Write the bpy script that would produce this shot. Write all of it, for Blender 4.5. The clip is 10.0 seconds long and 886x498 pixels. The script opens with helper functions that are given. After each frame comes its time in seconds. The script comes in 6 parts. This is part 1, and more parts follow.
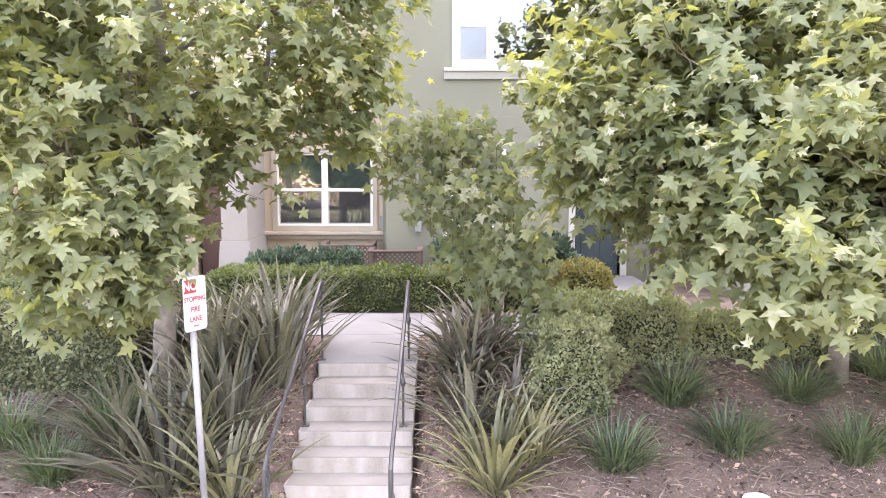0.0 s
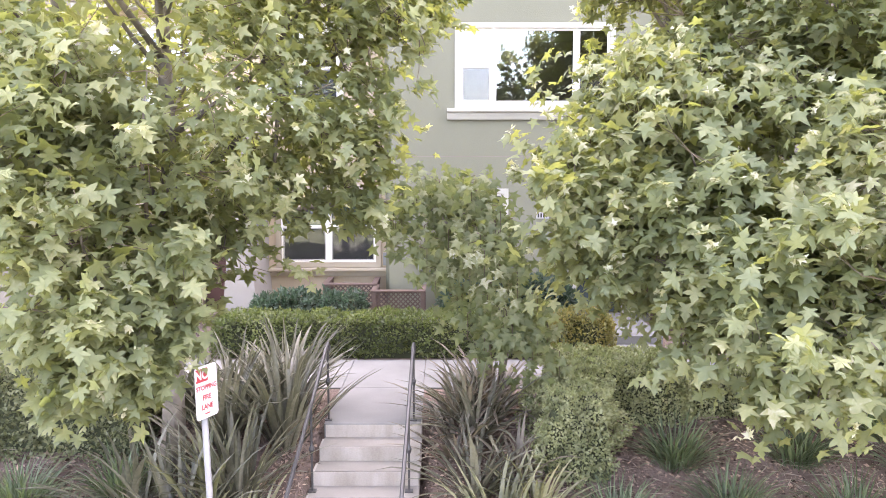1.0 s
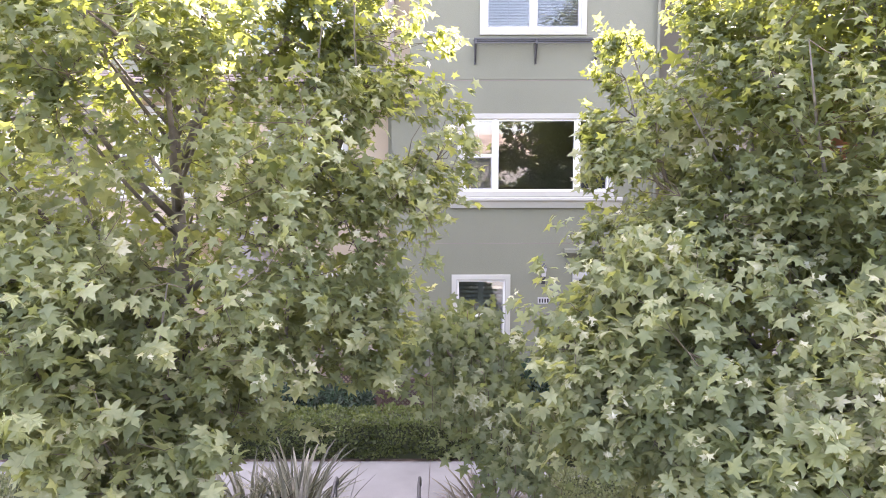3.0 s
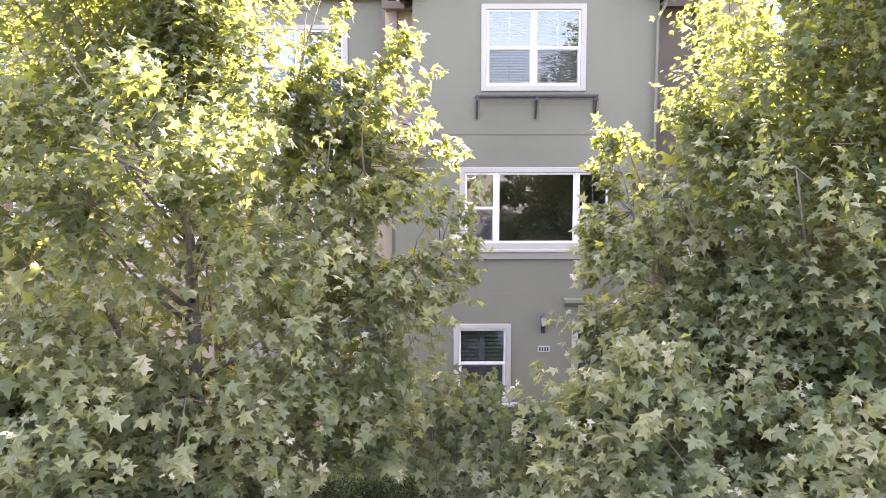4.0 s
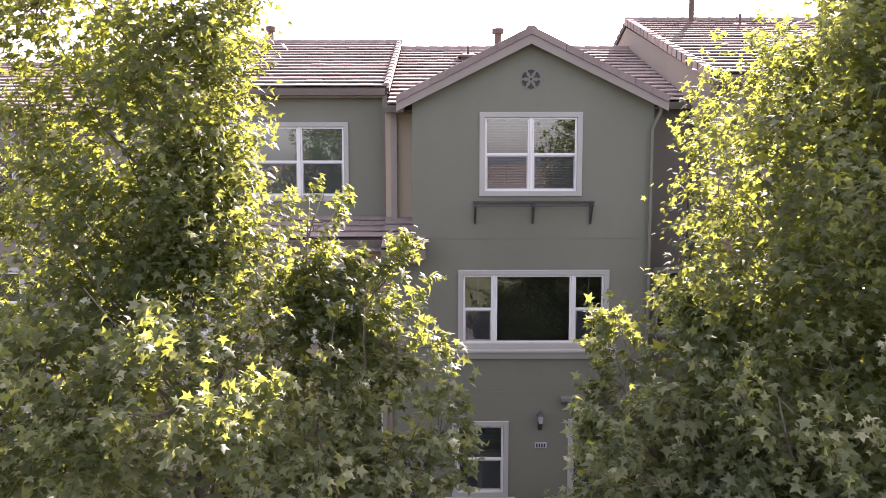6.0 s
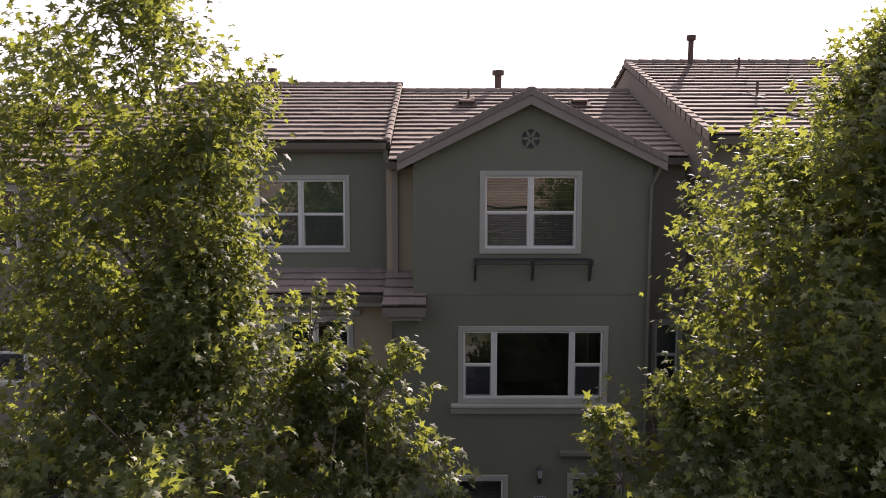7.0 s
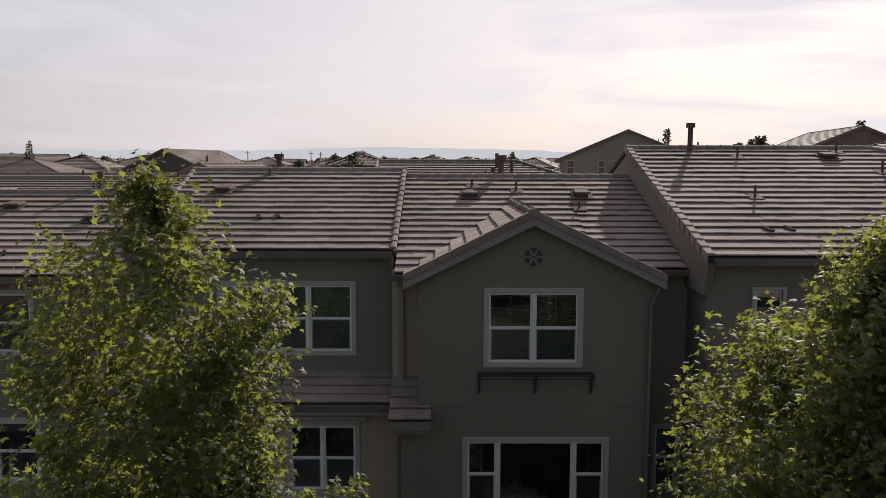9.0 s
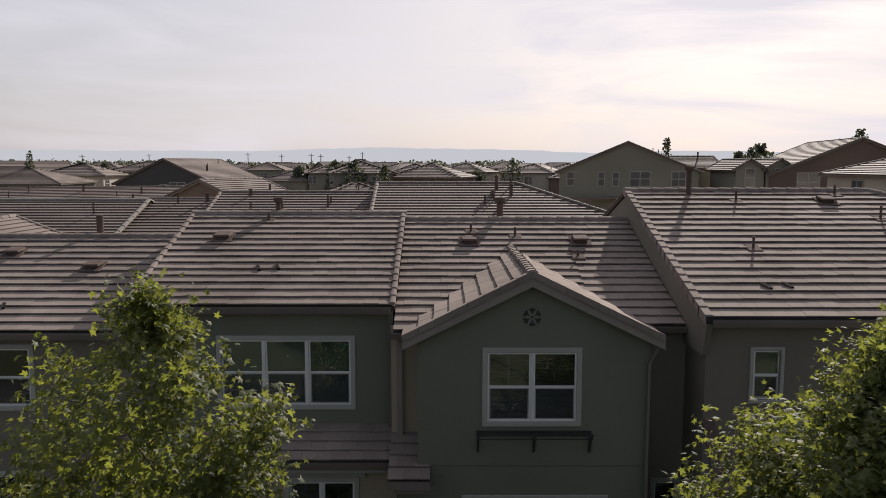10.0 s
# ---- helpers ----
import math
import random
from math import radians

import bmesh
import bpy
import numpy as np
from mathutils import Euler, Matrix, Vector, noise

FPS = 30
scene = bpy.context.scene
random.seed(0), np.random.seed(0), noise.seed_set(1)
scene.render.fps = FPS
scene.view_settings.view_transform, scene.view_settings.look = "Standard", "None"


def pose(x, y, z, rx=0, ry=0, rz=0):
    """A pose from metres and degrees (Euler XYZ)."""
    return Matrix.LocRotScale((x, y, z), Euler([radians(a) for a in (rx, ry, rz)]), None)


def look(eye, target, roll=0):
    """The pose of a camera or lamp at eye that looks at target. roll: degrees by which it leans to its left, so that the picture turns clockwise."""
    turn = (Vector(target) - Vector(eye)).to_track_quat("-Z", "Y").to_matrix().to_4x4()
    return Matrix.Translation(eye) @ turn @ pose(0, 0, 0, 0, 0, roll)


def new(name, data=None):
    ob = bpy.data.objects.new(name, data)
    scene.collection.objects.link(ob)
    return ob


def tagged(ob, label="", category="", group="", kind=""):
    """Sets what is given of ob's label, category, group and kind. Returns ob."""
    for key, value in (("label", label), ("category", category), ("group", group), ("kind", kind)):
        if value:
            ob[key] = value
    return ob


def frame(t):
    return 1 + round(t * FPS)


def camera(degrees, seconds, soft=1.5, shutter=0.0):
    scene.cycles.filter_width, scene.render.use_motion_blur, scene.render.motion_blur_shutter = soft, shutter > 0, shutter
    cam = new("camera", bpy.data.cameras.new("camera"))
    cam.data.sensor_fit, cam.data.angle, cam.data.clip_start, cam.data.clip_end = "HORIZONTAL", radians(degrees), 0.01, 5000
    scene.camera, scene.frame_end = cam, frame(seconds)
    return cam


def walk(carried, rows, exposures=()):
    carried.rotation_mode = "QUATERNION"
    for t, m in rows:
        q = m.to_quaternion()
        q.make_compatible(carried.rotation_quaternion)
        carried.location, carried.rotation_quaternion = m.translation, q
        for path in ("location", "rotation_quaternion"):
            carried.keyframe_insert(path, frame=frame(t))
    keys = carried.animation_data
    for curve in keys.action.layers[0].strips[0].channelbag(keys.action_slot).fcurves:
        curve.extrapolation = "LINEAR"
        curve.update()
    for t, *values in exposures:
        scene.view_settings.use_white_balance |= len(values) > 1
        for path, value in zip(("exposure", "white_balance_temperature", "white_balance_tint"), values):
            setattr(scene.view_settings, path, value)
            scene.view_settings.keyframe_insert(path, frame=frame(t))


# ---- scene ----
cam = camera(60.0, 10.0, soft=0.8)
PATH = [
    (0, (0.144, 0.273, 2.178), (0.145, 2.261, 1.963), 0.0),
    (0.5, (0.114, 0.253, 2.525), (0.116, 2.241, 2.31), 0.1),
    (1, (0.091, 0.23, 2.884), (0.092, 2.219, 2.67), 0.0),
    (1.5, (0.088, 0.242, 3.253), (0.09, 2.231, 3.038), 0.1),
    (2, (0.099, 0.28, 3.649), (0.101, 2.268, 3.434), -0.0),
    (2.5, (0.072, 0.24, 4.049), (0.073, 2.228, 3.834), -0.05),
    (4, (-0.006, -0.07, 5.484), (-0.005, 1.918, 5.268), -0.1),
    (4.5, (-0.011, -0.109, 5.964), (-0.009, 1.879, 5.747), -0.1),
    (5, (-0.008, -0.155, 6.443), (-0.007, 1.834, 6.226), -0.1),
    (5.5, (0.008, -0.153, 6.932), (0.01, 1.835, 6.715), -0.1),
    (7, (0.004, -0.145, 8.537), (0.006, 1.843, 8.318), -0.0),
    (7.5, (-0.038, -0.186, 9.126), (-0.036, 1.802, 8.907), 0.0),
    (8, (-0.057, -0.229, 9.692), (-0.055, 1.759, 9.473), 0.0),
    (8.5, (-0.078, -0.248, 10.239), (-0.077, 1.74, 10.019), 0.0),
    (9, (-0.093, -0.259, 10.786), (-0.091, 1.729, 10.566), 0.1),
    (9.5, (-0.079, -0.21, 11.352), (-0.078, 1.777, 11.132), 0.1),
    (10, (-0.06, -0.16, 11.939), (-0.059, 1.828, 11.719), 0.0),
]
EXPOSURES = [(0, 5.19, 6680, 26), (1.5, 5.05, 6580, 27), (2.7, 4.72, 6380, 28), (3.9, 4.28, 6300, 32), (5.7, 3.42, 6400, 33), (6.8, 1.52, 6680, 25), (7.5, 0.86, 6600, 22), (8.5, 0.4, 6520, 17), (10, 0.29, 6400, 14)]
walk(cam, [(t, look(eye, target, roll)) for t, eye, target, roll in PATH], EXPOSURES)

# ---- world, sun, exposure ----
SUN_EL, SUN_AZ = radians(27.5), radians(23)  # azimuth to the right of straight ahead
world = bpy.data.worlds.new("hazy_sky")
scene.world = world
world.use_nodes = True
wn, wl = world.node_tree.nodes, world.node_tree.links
wn.clear()
sky = wn.new("ShaderNodeTexSky")
sky.sky_type, sky.sun_disc = "NISHITA", False
sky.sun_elevation, sky.sun_rotation = SUN_EL, SUN_AZ
sky.air_density, sky.dust_density, sky.ozone_density = 1.0, 2.5, 1.0
tc = wn.new("ShaderNodeTexCoord")
mp = wn.new("ShaderNodeMapping")
mp.inputs["Scale"].default_value = (1.2, 1.2, 7.0)
mp.inputs["Rotation"].default_value = (0.0, radians(9), 0.0)
cn = wn.new("ShaderNodeTexNoise")
cn.inputs["Scale"].default_value, cn.inputs["Detail"].default_value = 2.2, 7.0
cn.inputs["Roughness"].default_value, cn.inputs["Distortion"].default_value = 0.55, 0.6
cr = wn.new("ShaderNodeMapRange")
cr.inputs["From Min"].default_value, cr.inputs["From Max"].default_value = 0.42, 0.68
cr.inputs["To Min"].default_value, cr.inputs["To Max"].default_value = 0.8, 1.12
hz = wn.new("ShaderNodeVectorMath")
hz.operation = "DOT_PRODUCT"
hz.inputs[1].default_value = (math.sin(SUN_AZ) * math.cos(SUN_EL), math.cos(SUN_AZ) * math.cos(SUN_EL), math.sin(SUN_EL))
hr = wn.new("ShaderNodeMapRange")
hr.inputs["From Min"].default_value, hr.inputs["From Max"].default_value = -0.05, 0.95
hr.inputs["To Min"].default_value, hr.inputs["To Max"].default_value = 0.15, 0.97
hm_ = wn.new("ShaderNodeMath")
hm_.operation, hm_.use_clamp = "MULTIPLY", True
veil = wn.new("ShaderNodeMix")
veil.data_type = "RGBA"
veil.inputs["B"].default_value = (12.0, 11.6, 12.05, 1)
pale = wn.new("ShaderNodeHueSaturation")
pale.inputs["Saturation"].default_value = 1.0
bg = wn.new("ShaderNodeBackground")
bg.inputs["Strength"].default_value = 0.055
wo = wn.new("ShaderNodeOutputWorld")
wl.new(tc.outputs["Generated"], mp.inputs["Vector"])
wl.new(mp.outputs["Vector"], cn.inputs["Vector"])
wl.new(cn.outputs["Fac"], cr.inputs["Value"])
wl.new(tc.outputs["Generated"], hz.inputs[0])
wl.new(hz.outputs["Value"], hr.inputs["Value"])
wl.new(hr.outputs["Result"], hm_.inputs[0])
wl.new(cr.outputs["Result"], hm_.inputs[1])
wl.new(hm_.outputs[0], veil.inputs["Factor"])
wl.new(sky.outputs["Color"], pale.inputs["Color"])
wl.new(pale.outputs["Color"], veil.inputs["A"])
wl.new(veil.outputs["Result"], bg.inputs["Color"])
wl.new(bg.outputs["Background"], wo.inputs["Surface"])

sun_data = bpy.data.lights.new("sun", "SUN")
sun_data.energy, sun_data.angle, sun_data.color = 4.4, radians(0.8), (1.0, 0.92, 0.8)
sun = new("sun", sun_data)
sd = Vector((math.sin(SUN_AZ) * math.cos(SUN_EL), math.cos(SUN_AZ) * math.cos(SUN_EL), math.sin(SUN_EL)))
sun.matrix_world = look(sd * 60 + Vector((0, 15, 0)), Vector((0, 15, 0)))

# ---- mesh helpers ----


class MB:
    """A mesh in the making: vertices and faces in world metres."""

    def __init__(self):
        self.v, self.f = [], []

    def face(self, *pts):
        n = len(self.v)
        self.v += [tuple(p) for p in pts]
        self.f.append(tuple(range(n, n + len(pts))))
        return self

    def hexa(self, p):
        n = len(self.v)
        self.v += [tuple(q) for q in p]
        self.f += [tuple(n + i for i in q) for q in ((0, 3, 2, 1), (4, 5, 6, 7), (0, 1, 5, 4), (1, 2, 6, 5), (2, 3, 7, 6), (3, 0, 4, 7))]
        return self

    def box(self, x0, x1, y0, y1, z0, z1):
        return self.hexa([(x0, y0, z0), (x1, y0, z0), (x1, y1, z0), (x0, y1, z0), (x0, y0, z1), (x1, y0, z1), (x1, y1, z1), (x0, y1, z1)])

    def cbox(self, x0, x1, y0, y1, z0, z1, c=0.008):
        """A box with its front and top edges chamfered (front is towards -y)."""
        n = len(self.v)
        self.v += [(x0 + c, y0, z0 + c), (x1 - c, y0, z0 + c), (x1 - c, y0, z1 - c), (x0 + c, y0, z1 - c),
                   (x0, y0 + c, z0), (x1, y0 + c, z0), (x1, y0 + c, z1), (x0, y0 + c, z1),
                   (x0, y1, z0), (x1, y1, z0), (x1, y1, z1), (x0, y1, z1)]
        self.f += [tuple(n + i for i in q) for q in ((0, 1, 2, 3), (4, 5, 1, 0), (5, 6, 2, 1), (6, 7, 3, 2), (7, 4, 0, 3), (8, 9, 5, 4), (9, 10, 6, 5), (10, 11, 7, 6), (11, 8, 4, 7), (9, 8, 11, 10))]
        return self

    def prism(self, poly, axis, a, b):
        """A polygon of 2D points pushed along an axis from a to b."""
        def at(p, w):
            return {"x": (w, p[0], p[1]), "y": (p[0], w, p[1]), "z": (p[0], p[1], w)}[axis]
        n, k = len(self.v), len(poly)
        self.v += [at(p, a) for p in poly] + [at(p, b) for p in poly]
        self.f.append(tuple(n + i for i in range(k)))
        self.f.append(tuple(n + k + i for i in reversed(range(k))))
        for i in range(k):
            j = (i + 1) % k
            self.f.append((n + i, n + k + i, n + k + j, n + j))
        return self

    def ring(self, x0, x1, z0, z1, t, y0, y1, c=0.006):
        """A rectangular frame of width t with chamfered front edges, front at y0."""
        n = len(self.v)
        for o, y in ((0, y1), (0, y0 + c), (c, y0), (t - c, y0), (t, y0 + c), (t, y1)):
            self.v += [(x0 + o, y, z0 + o), (x1 - o, y, z0 + o), (x1 - o, y, z1 - o), (x0 + o, y, z1 - o)]
        for k in range(6):
            a, b = n + 4 * k, n + 4 * ((k + 1) % 6)
            self.f += [(a + i, a + (i + 1) % 4, b + (i + 1) % 4, b + i) for i in range(4)]
        return self

    def tube(self, pts, radii, k=6, caps=True):
        pts = [Vector(p) for p in pts]
        if isinstance(radii, (int, float)):
            radii = [radii] * len(pts)
        n0 = len(self.v)
        for i, p in enumerate(pts):
            d = (pts[min(i + 1, len(pts) - 1)] - pts[max(i - 1, 0)]).normalized()
            ref = Vector((1, 0, 0)) if abs(d.x) < 0.8 else Vector((0, 0, 1))
            a = d.cross(ref).normalized()
            b = d.cross(a)
            for j in range(k):
                w = 2 * math.pi * (j + 0.5) / k
                self.v.append(tuple(p + (a * math.cos(w) + b * math.sin(w)) * radii[i]))
        for i in range(len(pts) - 1):
            for j in range(k):
                q, r = n0 + i * k + j, n0 + i * k + (j + 1) % k
                self.f.append((q, r, r + k, q + k))
        if caps:
            self.f.append(tuple(n0 + j for j in reversed(range(k))))
            self.f.append(tuple(n0 + (len(pts) - 1) * k + j for j in range(k)))
        return self

    def add(self, verts, faces):
        n = len(self.v)
        self.v += [tuple(p) for p in verts]
        self.f += [tuple(n + i for i in q) for q in faces]
        return self


def mesh_of(mb, name, material, smooth=False):
    me = bpy.data.meshes.new(name)
    me.from_pydata(mb.v, [], mb.f)
    me.materials.append(material)
    if smooth:
        me.shade_smooth()
    me.update()
    return me


def adopt(ob, parent):
    """Hang ob, built in world metres, under an Empty."""
    ob.parent = parent
    ob.matrix_parent_inverse = Matrix.Translation(-parent.location)
    return ob


def part(name, mb, material, parent=None, label="", smooth=False):
    ob = new(name, mesh_of(mb, name, material, smooth))
    if parent is not None:
        if parent.type == "EMPTY":
            adopt(ob, parent)
        else:
            ob.parent = parent
    return tagged(ob, label)


def thing(name, at, label, category, group="", kind=""):
    ob = new(name)
    ob.location, ob.empty_display_size = at, 0.2
    return tagged(ob, label, category, group, kind)


def solo(name, mb, material, label, category, kind="", group="", smooth=False):
    return tagged(part(name, mb, material, None, "", smooth), label, category, group, kind)


# ---- materials ----


def surface(name, dark, light, big=0.7, fine=40.0, rough=0.85, bump=0.15, depth=0.004, metal=0.0, rand=0.0, spec=0.35, streak=0.0):
    """Two colours mixed by broad stains and fine grain, with relief; rand varies whole objects or islands."""
    m = bpy.data.materials.new(name)
    m.use_nodes = True
    n, l = m.node_tree.nodes, m.node_tree.links
    p = n["Principled BSDF"]
    g = n.new("ShaderNodeNewGeometry")
    a, b = n.new("ShaderNodeTexNoise"), n.new("ShaderNodeTexNoise")
    a.inputs["Scale"].default_value, a.inputs["Detail"].default_value = big, 6.0
    b.inputs["Scale"].default_value, b.inputs["Detail"].default_value = fine, 4.0
    src = g.outputs["Position"]
    if streak:
        sm = n.new("ShaderNodeMapping")
        sm.inputs["Scale"].default_value = (1.0, 1.0, 1.0 / streak)
        l.new(src, sm.inputs["Vector"])
        l.new(sm.outputs["Vector"], a.inputs["Vector"])
    else:
        l.new(src, a.inputs["Vector"])
    l.new(src, b.inputs["Vector"])
    mix = n.new("ShaderNodeMath")
    mix.operation = "MULTIPLY_ADD"
    mix.inputs[1].default_value = 0.35
    l.new(b.outputs["Fac"], mix.inputs[0])
    s = n.new("ShaderNodeMath")
    s.operation = "MULTIPLY_ADD"
    s.inputs[1].default_value, s.inputs[2].default_value = 1.5, -0.45
    l.new(a.outputs["Fac"], s.inputs[0])
    l.new(s.outputs[0], mix.inputs[2])
    fac = mix.outputs[0]
    if rand:
        oi = n.new("ShaderNodeObjectInfo")
        r = n.new("ShaderNodeMath")
        r.operation = "ADD"
        l.new(oi.outputs["Random"], r.inputs[0])
        l.new(g.outputs["Random Per Island"], r.inputs[1])
        fr = n.new("ShaderNodeMath")
        fr.operation = "FRACT"
        l.new(r.outputs[0], fr.inputs[0])
        r2 = n.new("ShaderNodeMath")
        r2.operation = "MULTIPLY_ADD"
        r2.inputs[1].default_value = rand
        l.new(fr.outputs[0], r2.inputs[0])
        r3 = n.new("ShaderNodeMath")
        r3.operation = "ADD"
        r3.inputs[1].default_value = -rand * 0.5
        l.new(fac, r3.inputs[0])
        l.new(r3.outputs[0], r2.inputs[2])
        fac = r2.outputs[0]
    c = n.new("ShaderNodeMix")
    c.data_type, c.clamp_factor = "RGBA", True
    c.inputs["A"].default_value, c.inputs["B"].default_value = (*dark, 1), (*light, 1)
    l.new(fac, c.inputs["Factor"])
    l.new(c.outputs["Result"], p.inputs["Base Color"])
    p.inputs["Roughness"].default_value, p.inputs["Metallic"].default_value = rough, metal
    p.inputs["Specular IOR Level"].default_value = spec
    if bump:
        bp = n.new("ShaderNodeBump")
        bp.inputs["Strength"].default_value, bp.inputs["Distance"].default_value = bump, depth
        l.new(b.outputs["Fac"], bp.inputs["Height"])
        l.new(bp.outputs["Normal"], p.inputs["Normal"])
    return m


def foliage(name, dark, mid, light, glow, through_share=0.4, rough=0.45, patch=1.1, tip=None):
    """Leaves: three greens by leaf and by patch, and light that passes through."""
    m = bpy.data.materials.new(name)
    m.use_nodes = True
    n, l = m.node_tree.nodes, m.node_tree.links
    p, out = n["Principled BSDF"], n["Material Output"]
    g, oi = n.new("ShaderNodeNewGeometry"), n.new("ShaderNodeObjectInfo")
    add, fr = n.new("ShaderNodeMath"), n.new("ShaderNodeMath")
    add.operation, fr.operation = "ADD", "FRACT"
    l.new(g.outputs["Random Per Island"], add.inputs[0])
    l.new(oi.outputs["Random"], add.inputs[1])
    l.new(add.outputs[0], fr.inputs[0])
    nz = n.new("ShaderNodeTexNoise")
    nz.inputs["Scale"].default_value, nz.inputs["Detail"].default_value = patch, 3.0
    l.new(g.outputs["Position"], nz.inputs["Vector"])
    w = n.new("ShaderNodeMath")
    w.operation = "MULTIPLY_ADD"
    w.inputs[1].default_value = 0.55
    l.new(fr.outputs[0], w.inputs[0])
    w2 = n.new("ShaderNodeMath")
    w2.operation = "MULTIPLY_ADD"
    w2.inputs[1].default_value, w2.inputs[2].default_value = 1.3, -0.42
    l.new(nz.outputs["Fac"], w2.inputs[0])
    # blotches within a leaf
    fz, fw = n.new("ShaderNodeTexNoise"), n.new("ShaderNodeMath")
    fz.inputs["Scale"].default_value, fz.inputs["Detail"].default_value = 24.0, 3.0
    l.new(g.outputs["Position"], fz.inputs["Vector"])
    fw.operation = "MULTIPLY_ADD"
    fw.inputs[1].default_value = 0.75
    l.new(fz.outputs["Fac"], fw.inputs[0])
    l.new(w2.outputs[0], fw.inputs[2])
    fs_ = n.new("ShaderNodeMath")
    fs_.operation = "SUBTRACT"
    fs_.inputs[1].default_value = 0.375
    l.new(fw.outputs[0], fs_.inputs[0])
    l.new(fs_.outputs[0], w.inputs[2])
    ramp = n.new("ShaderNodeValToRGB")
    e = ramp.color_ramp.elements
    e[0].position, e[0].color = 0.1, (*dark, 1)
    e[1].position, e[1].color = 0.95, (*light, 1)
    k = e.new(0.5)
    k.color = (*mid, 1)
    if tip:
        e[-1].position = 0.86
        e.new(1.0).color = (*tip, 1)
    l.new(w.outputs[0], ramp.inputs["Fac"])
    l.new(ramp.outputs["Color"], p.inputs["Base Color"])
    p.inputs["Roughness"].default_value = rough
    p.inputs["Specular IOR Level"].default_value = 0.36
    t = n.new("ShaderNodeBsdfTranslucent")
    tm = n.new("ShaderNodeMix")
    tm.data_type, tm.blend_type = "RGBA", "MULTIPLY"
    tm.inputs["Factor"].default_value = 0.45
    tm.inputs["A"].default_value = (*glow, 1)
    bright = n.new("ShaderNodeMix")
    bright.data_type, bright.blend_type = "RGBA", "ADD"
    bright.inputs["Factor"].default_value = 1.0
    bright.inputs["B"].default_value = (0.45, 0.45, 0.2, 1)
    l.new(ramp.outputs["Color"], bright.inputs["A"])
    l.new(bright.outputs["Result"], tm.inputs["B"])
    l.new(tm.outputs["Result"], t.inputs["Color"])
    mx = n.new("ShaderNodeMixShader")
    mx.inputs["Fac"].default_value = through_share
    l.new(p.outputs["BSDF"], mx.inputs[1])
    l.new(t.outputs["BSDF"], mx.inputs[2])
    l.new(mx.outputs["Shader"], out.inputs["Surface"])
    return m


def pane_glass(name, ior, tint):
    m = bpy.data.materials.new(name)
    m.use_nodes = True
    n, l = m.node_tree.nodes, m.node_tree.links
    n.remove(n["Principled BSDF"])
    f = n.new("ShaderNodeFresnel")
    f.inputs["IOR"].default_value = ior
    t, g, mx = n.new("ShaderNodeBsdfTransparent"), n.new("ShaderNodeBsdfGlossy"), n.new("ShaderNodeMixShader")
    t.inputs["Color"].default_value = (*tint, 1)
    g.inputs["Roughness"].default_value = 0.01
    nz, bp, ge = n.new("ShaderNodeTexNoise"), n.new("ShaderNodeBump"), n.new("ShaderNodeNewGeometry")
    nz.inputs["Scale"].default_value = 1.6
    bp.inputs["Strength"].default_value, bp.inputs["Distance"].default_value = 0.05, 0.02
    l.new(ge.outputs["Position"], nz.inputs["Vector"])
    l.new(nz.outputs["Fac"], bp.inputs["Height"])
    l.new(bp.outputs["Normal"], g.inputs["Normal"])
    l.new(f.outputs["Fac"], mx.inputs[0])
    l.new(t.outputs["BSDF"], mx.inputs[1])
    l.new(g.outputs["BSDF"], mx.inputs[2])
    l.new(mx.outputs["Shader"], n["Material Output"].inputs["Surface"])
    return m


STUCCO_GREEN = surface("stucco_green", (0.156, 0.159, 0.114), (0.217, 0.22, 0.162), 0.5, 55, 0.95, 0.5, 0.006, streak=3)
STUCCO_BEIGE = surface("stucco_beige", (0.36, 0.29, 0.2), (0.46, 0.38, 0.275), 0.5, 55, 0.95, 0.5, 0.006, streak=3)
STUCCO_TAN = surface("stucco_tan", (0.175, 0.155, 0.12), (0.24, 0.213, 0.168), 0.5, 55, 0.95, 0.5, 0.006, streak=3)
STUCCO_TAUPE = surface("stucco_taupe", (0.25, 0.22, 0.172), (0.33, 0.292, 0.232), 0.5, 55, 0.95, 0.5, 0.006, streak=3)
STUCCO_WHITE = surface("stucco_white", (0.23, 0.212, 0.185), (0.3, 0.28, 0.25), 0.6, 55, 0.95, 0.5, 0.006, streak=3)
STUCCO_RUST = surface("stucco_rust", (0.3, 0.15, 0.07), (0.4, 0.21, 0.1), 0.6, 55, 0.95, 0.5, 0.006, streak=3)
TRIM = surface("painted_trim", (0.37, 0.362, 0.31), (0.45, 0.44, 0.382), 0.9, 60, 0.7, 0.2, 0.002)
TRIM_BEIGE = surface("beige_trim", (0.33, 0.285, 0.215), (0.41, 0.36, 0.28), 0.9, 60, 0.8, 0.2, 0.002)
VINYL = surface("white_vinyl", (0.71, 0.7, 0.64), (0.81, 0.8, 0.75), 1.3, 30, 0.4, 0.0)
FASCIA = surface("fascia_paint", (0.16, 0.135, 0.11), (0.235, 0.2, 0.165), 1.2, 30, 0.6, 0.1, 0.002)
BARGE = surface("barge_paint", (0.24, 0.205, 0.17), (0.32, 0.28, 0.235), 1.2, 30, 0.75, 0.1, 0.002)
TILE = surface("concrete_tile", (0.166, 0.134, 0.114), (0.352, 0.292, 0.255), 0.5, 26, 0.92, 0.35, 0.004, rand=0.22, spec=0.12)
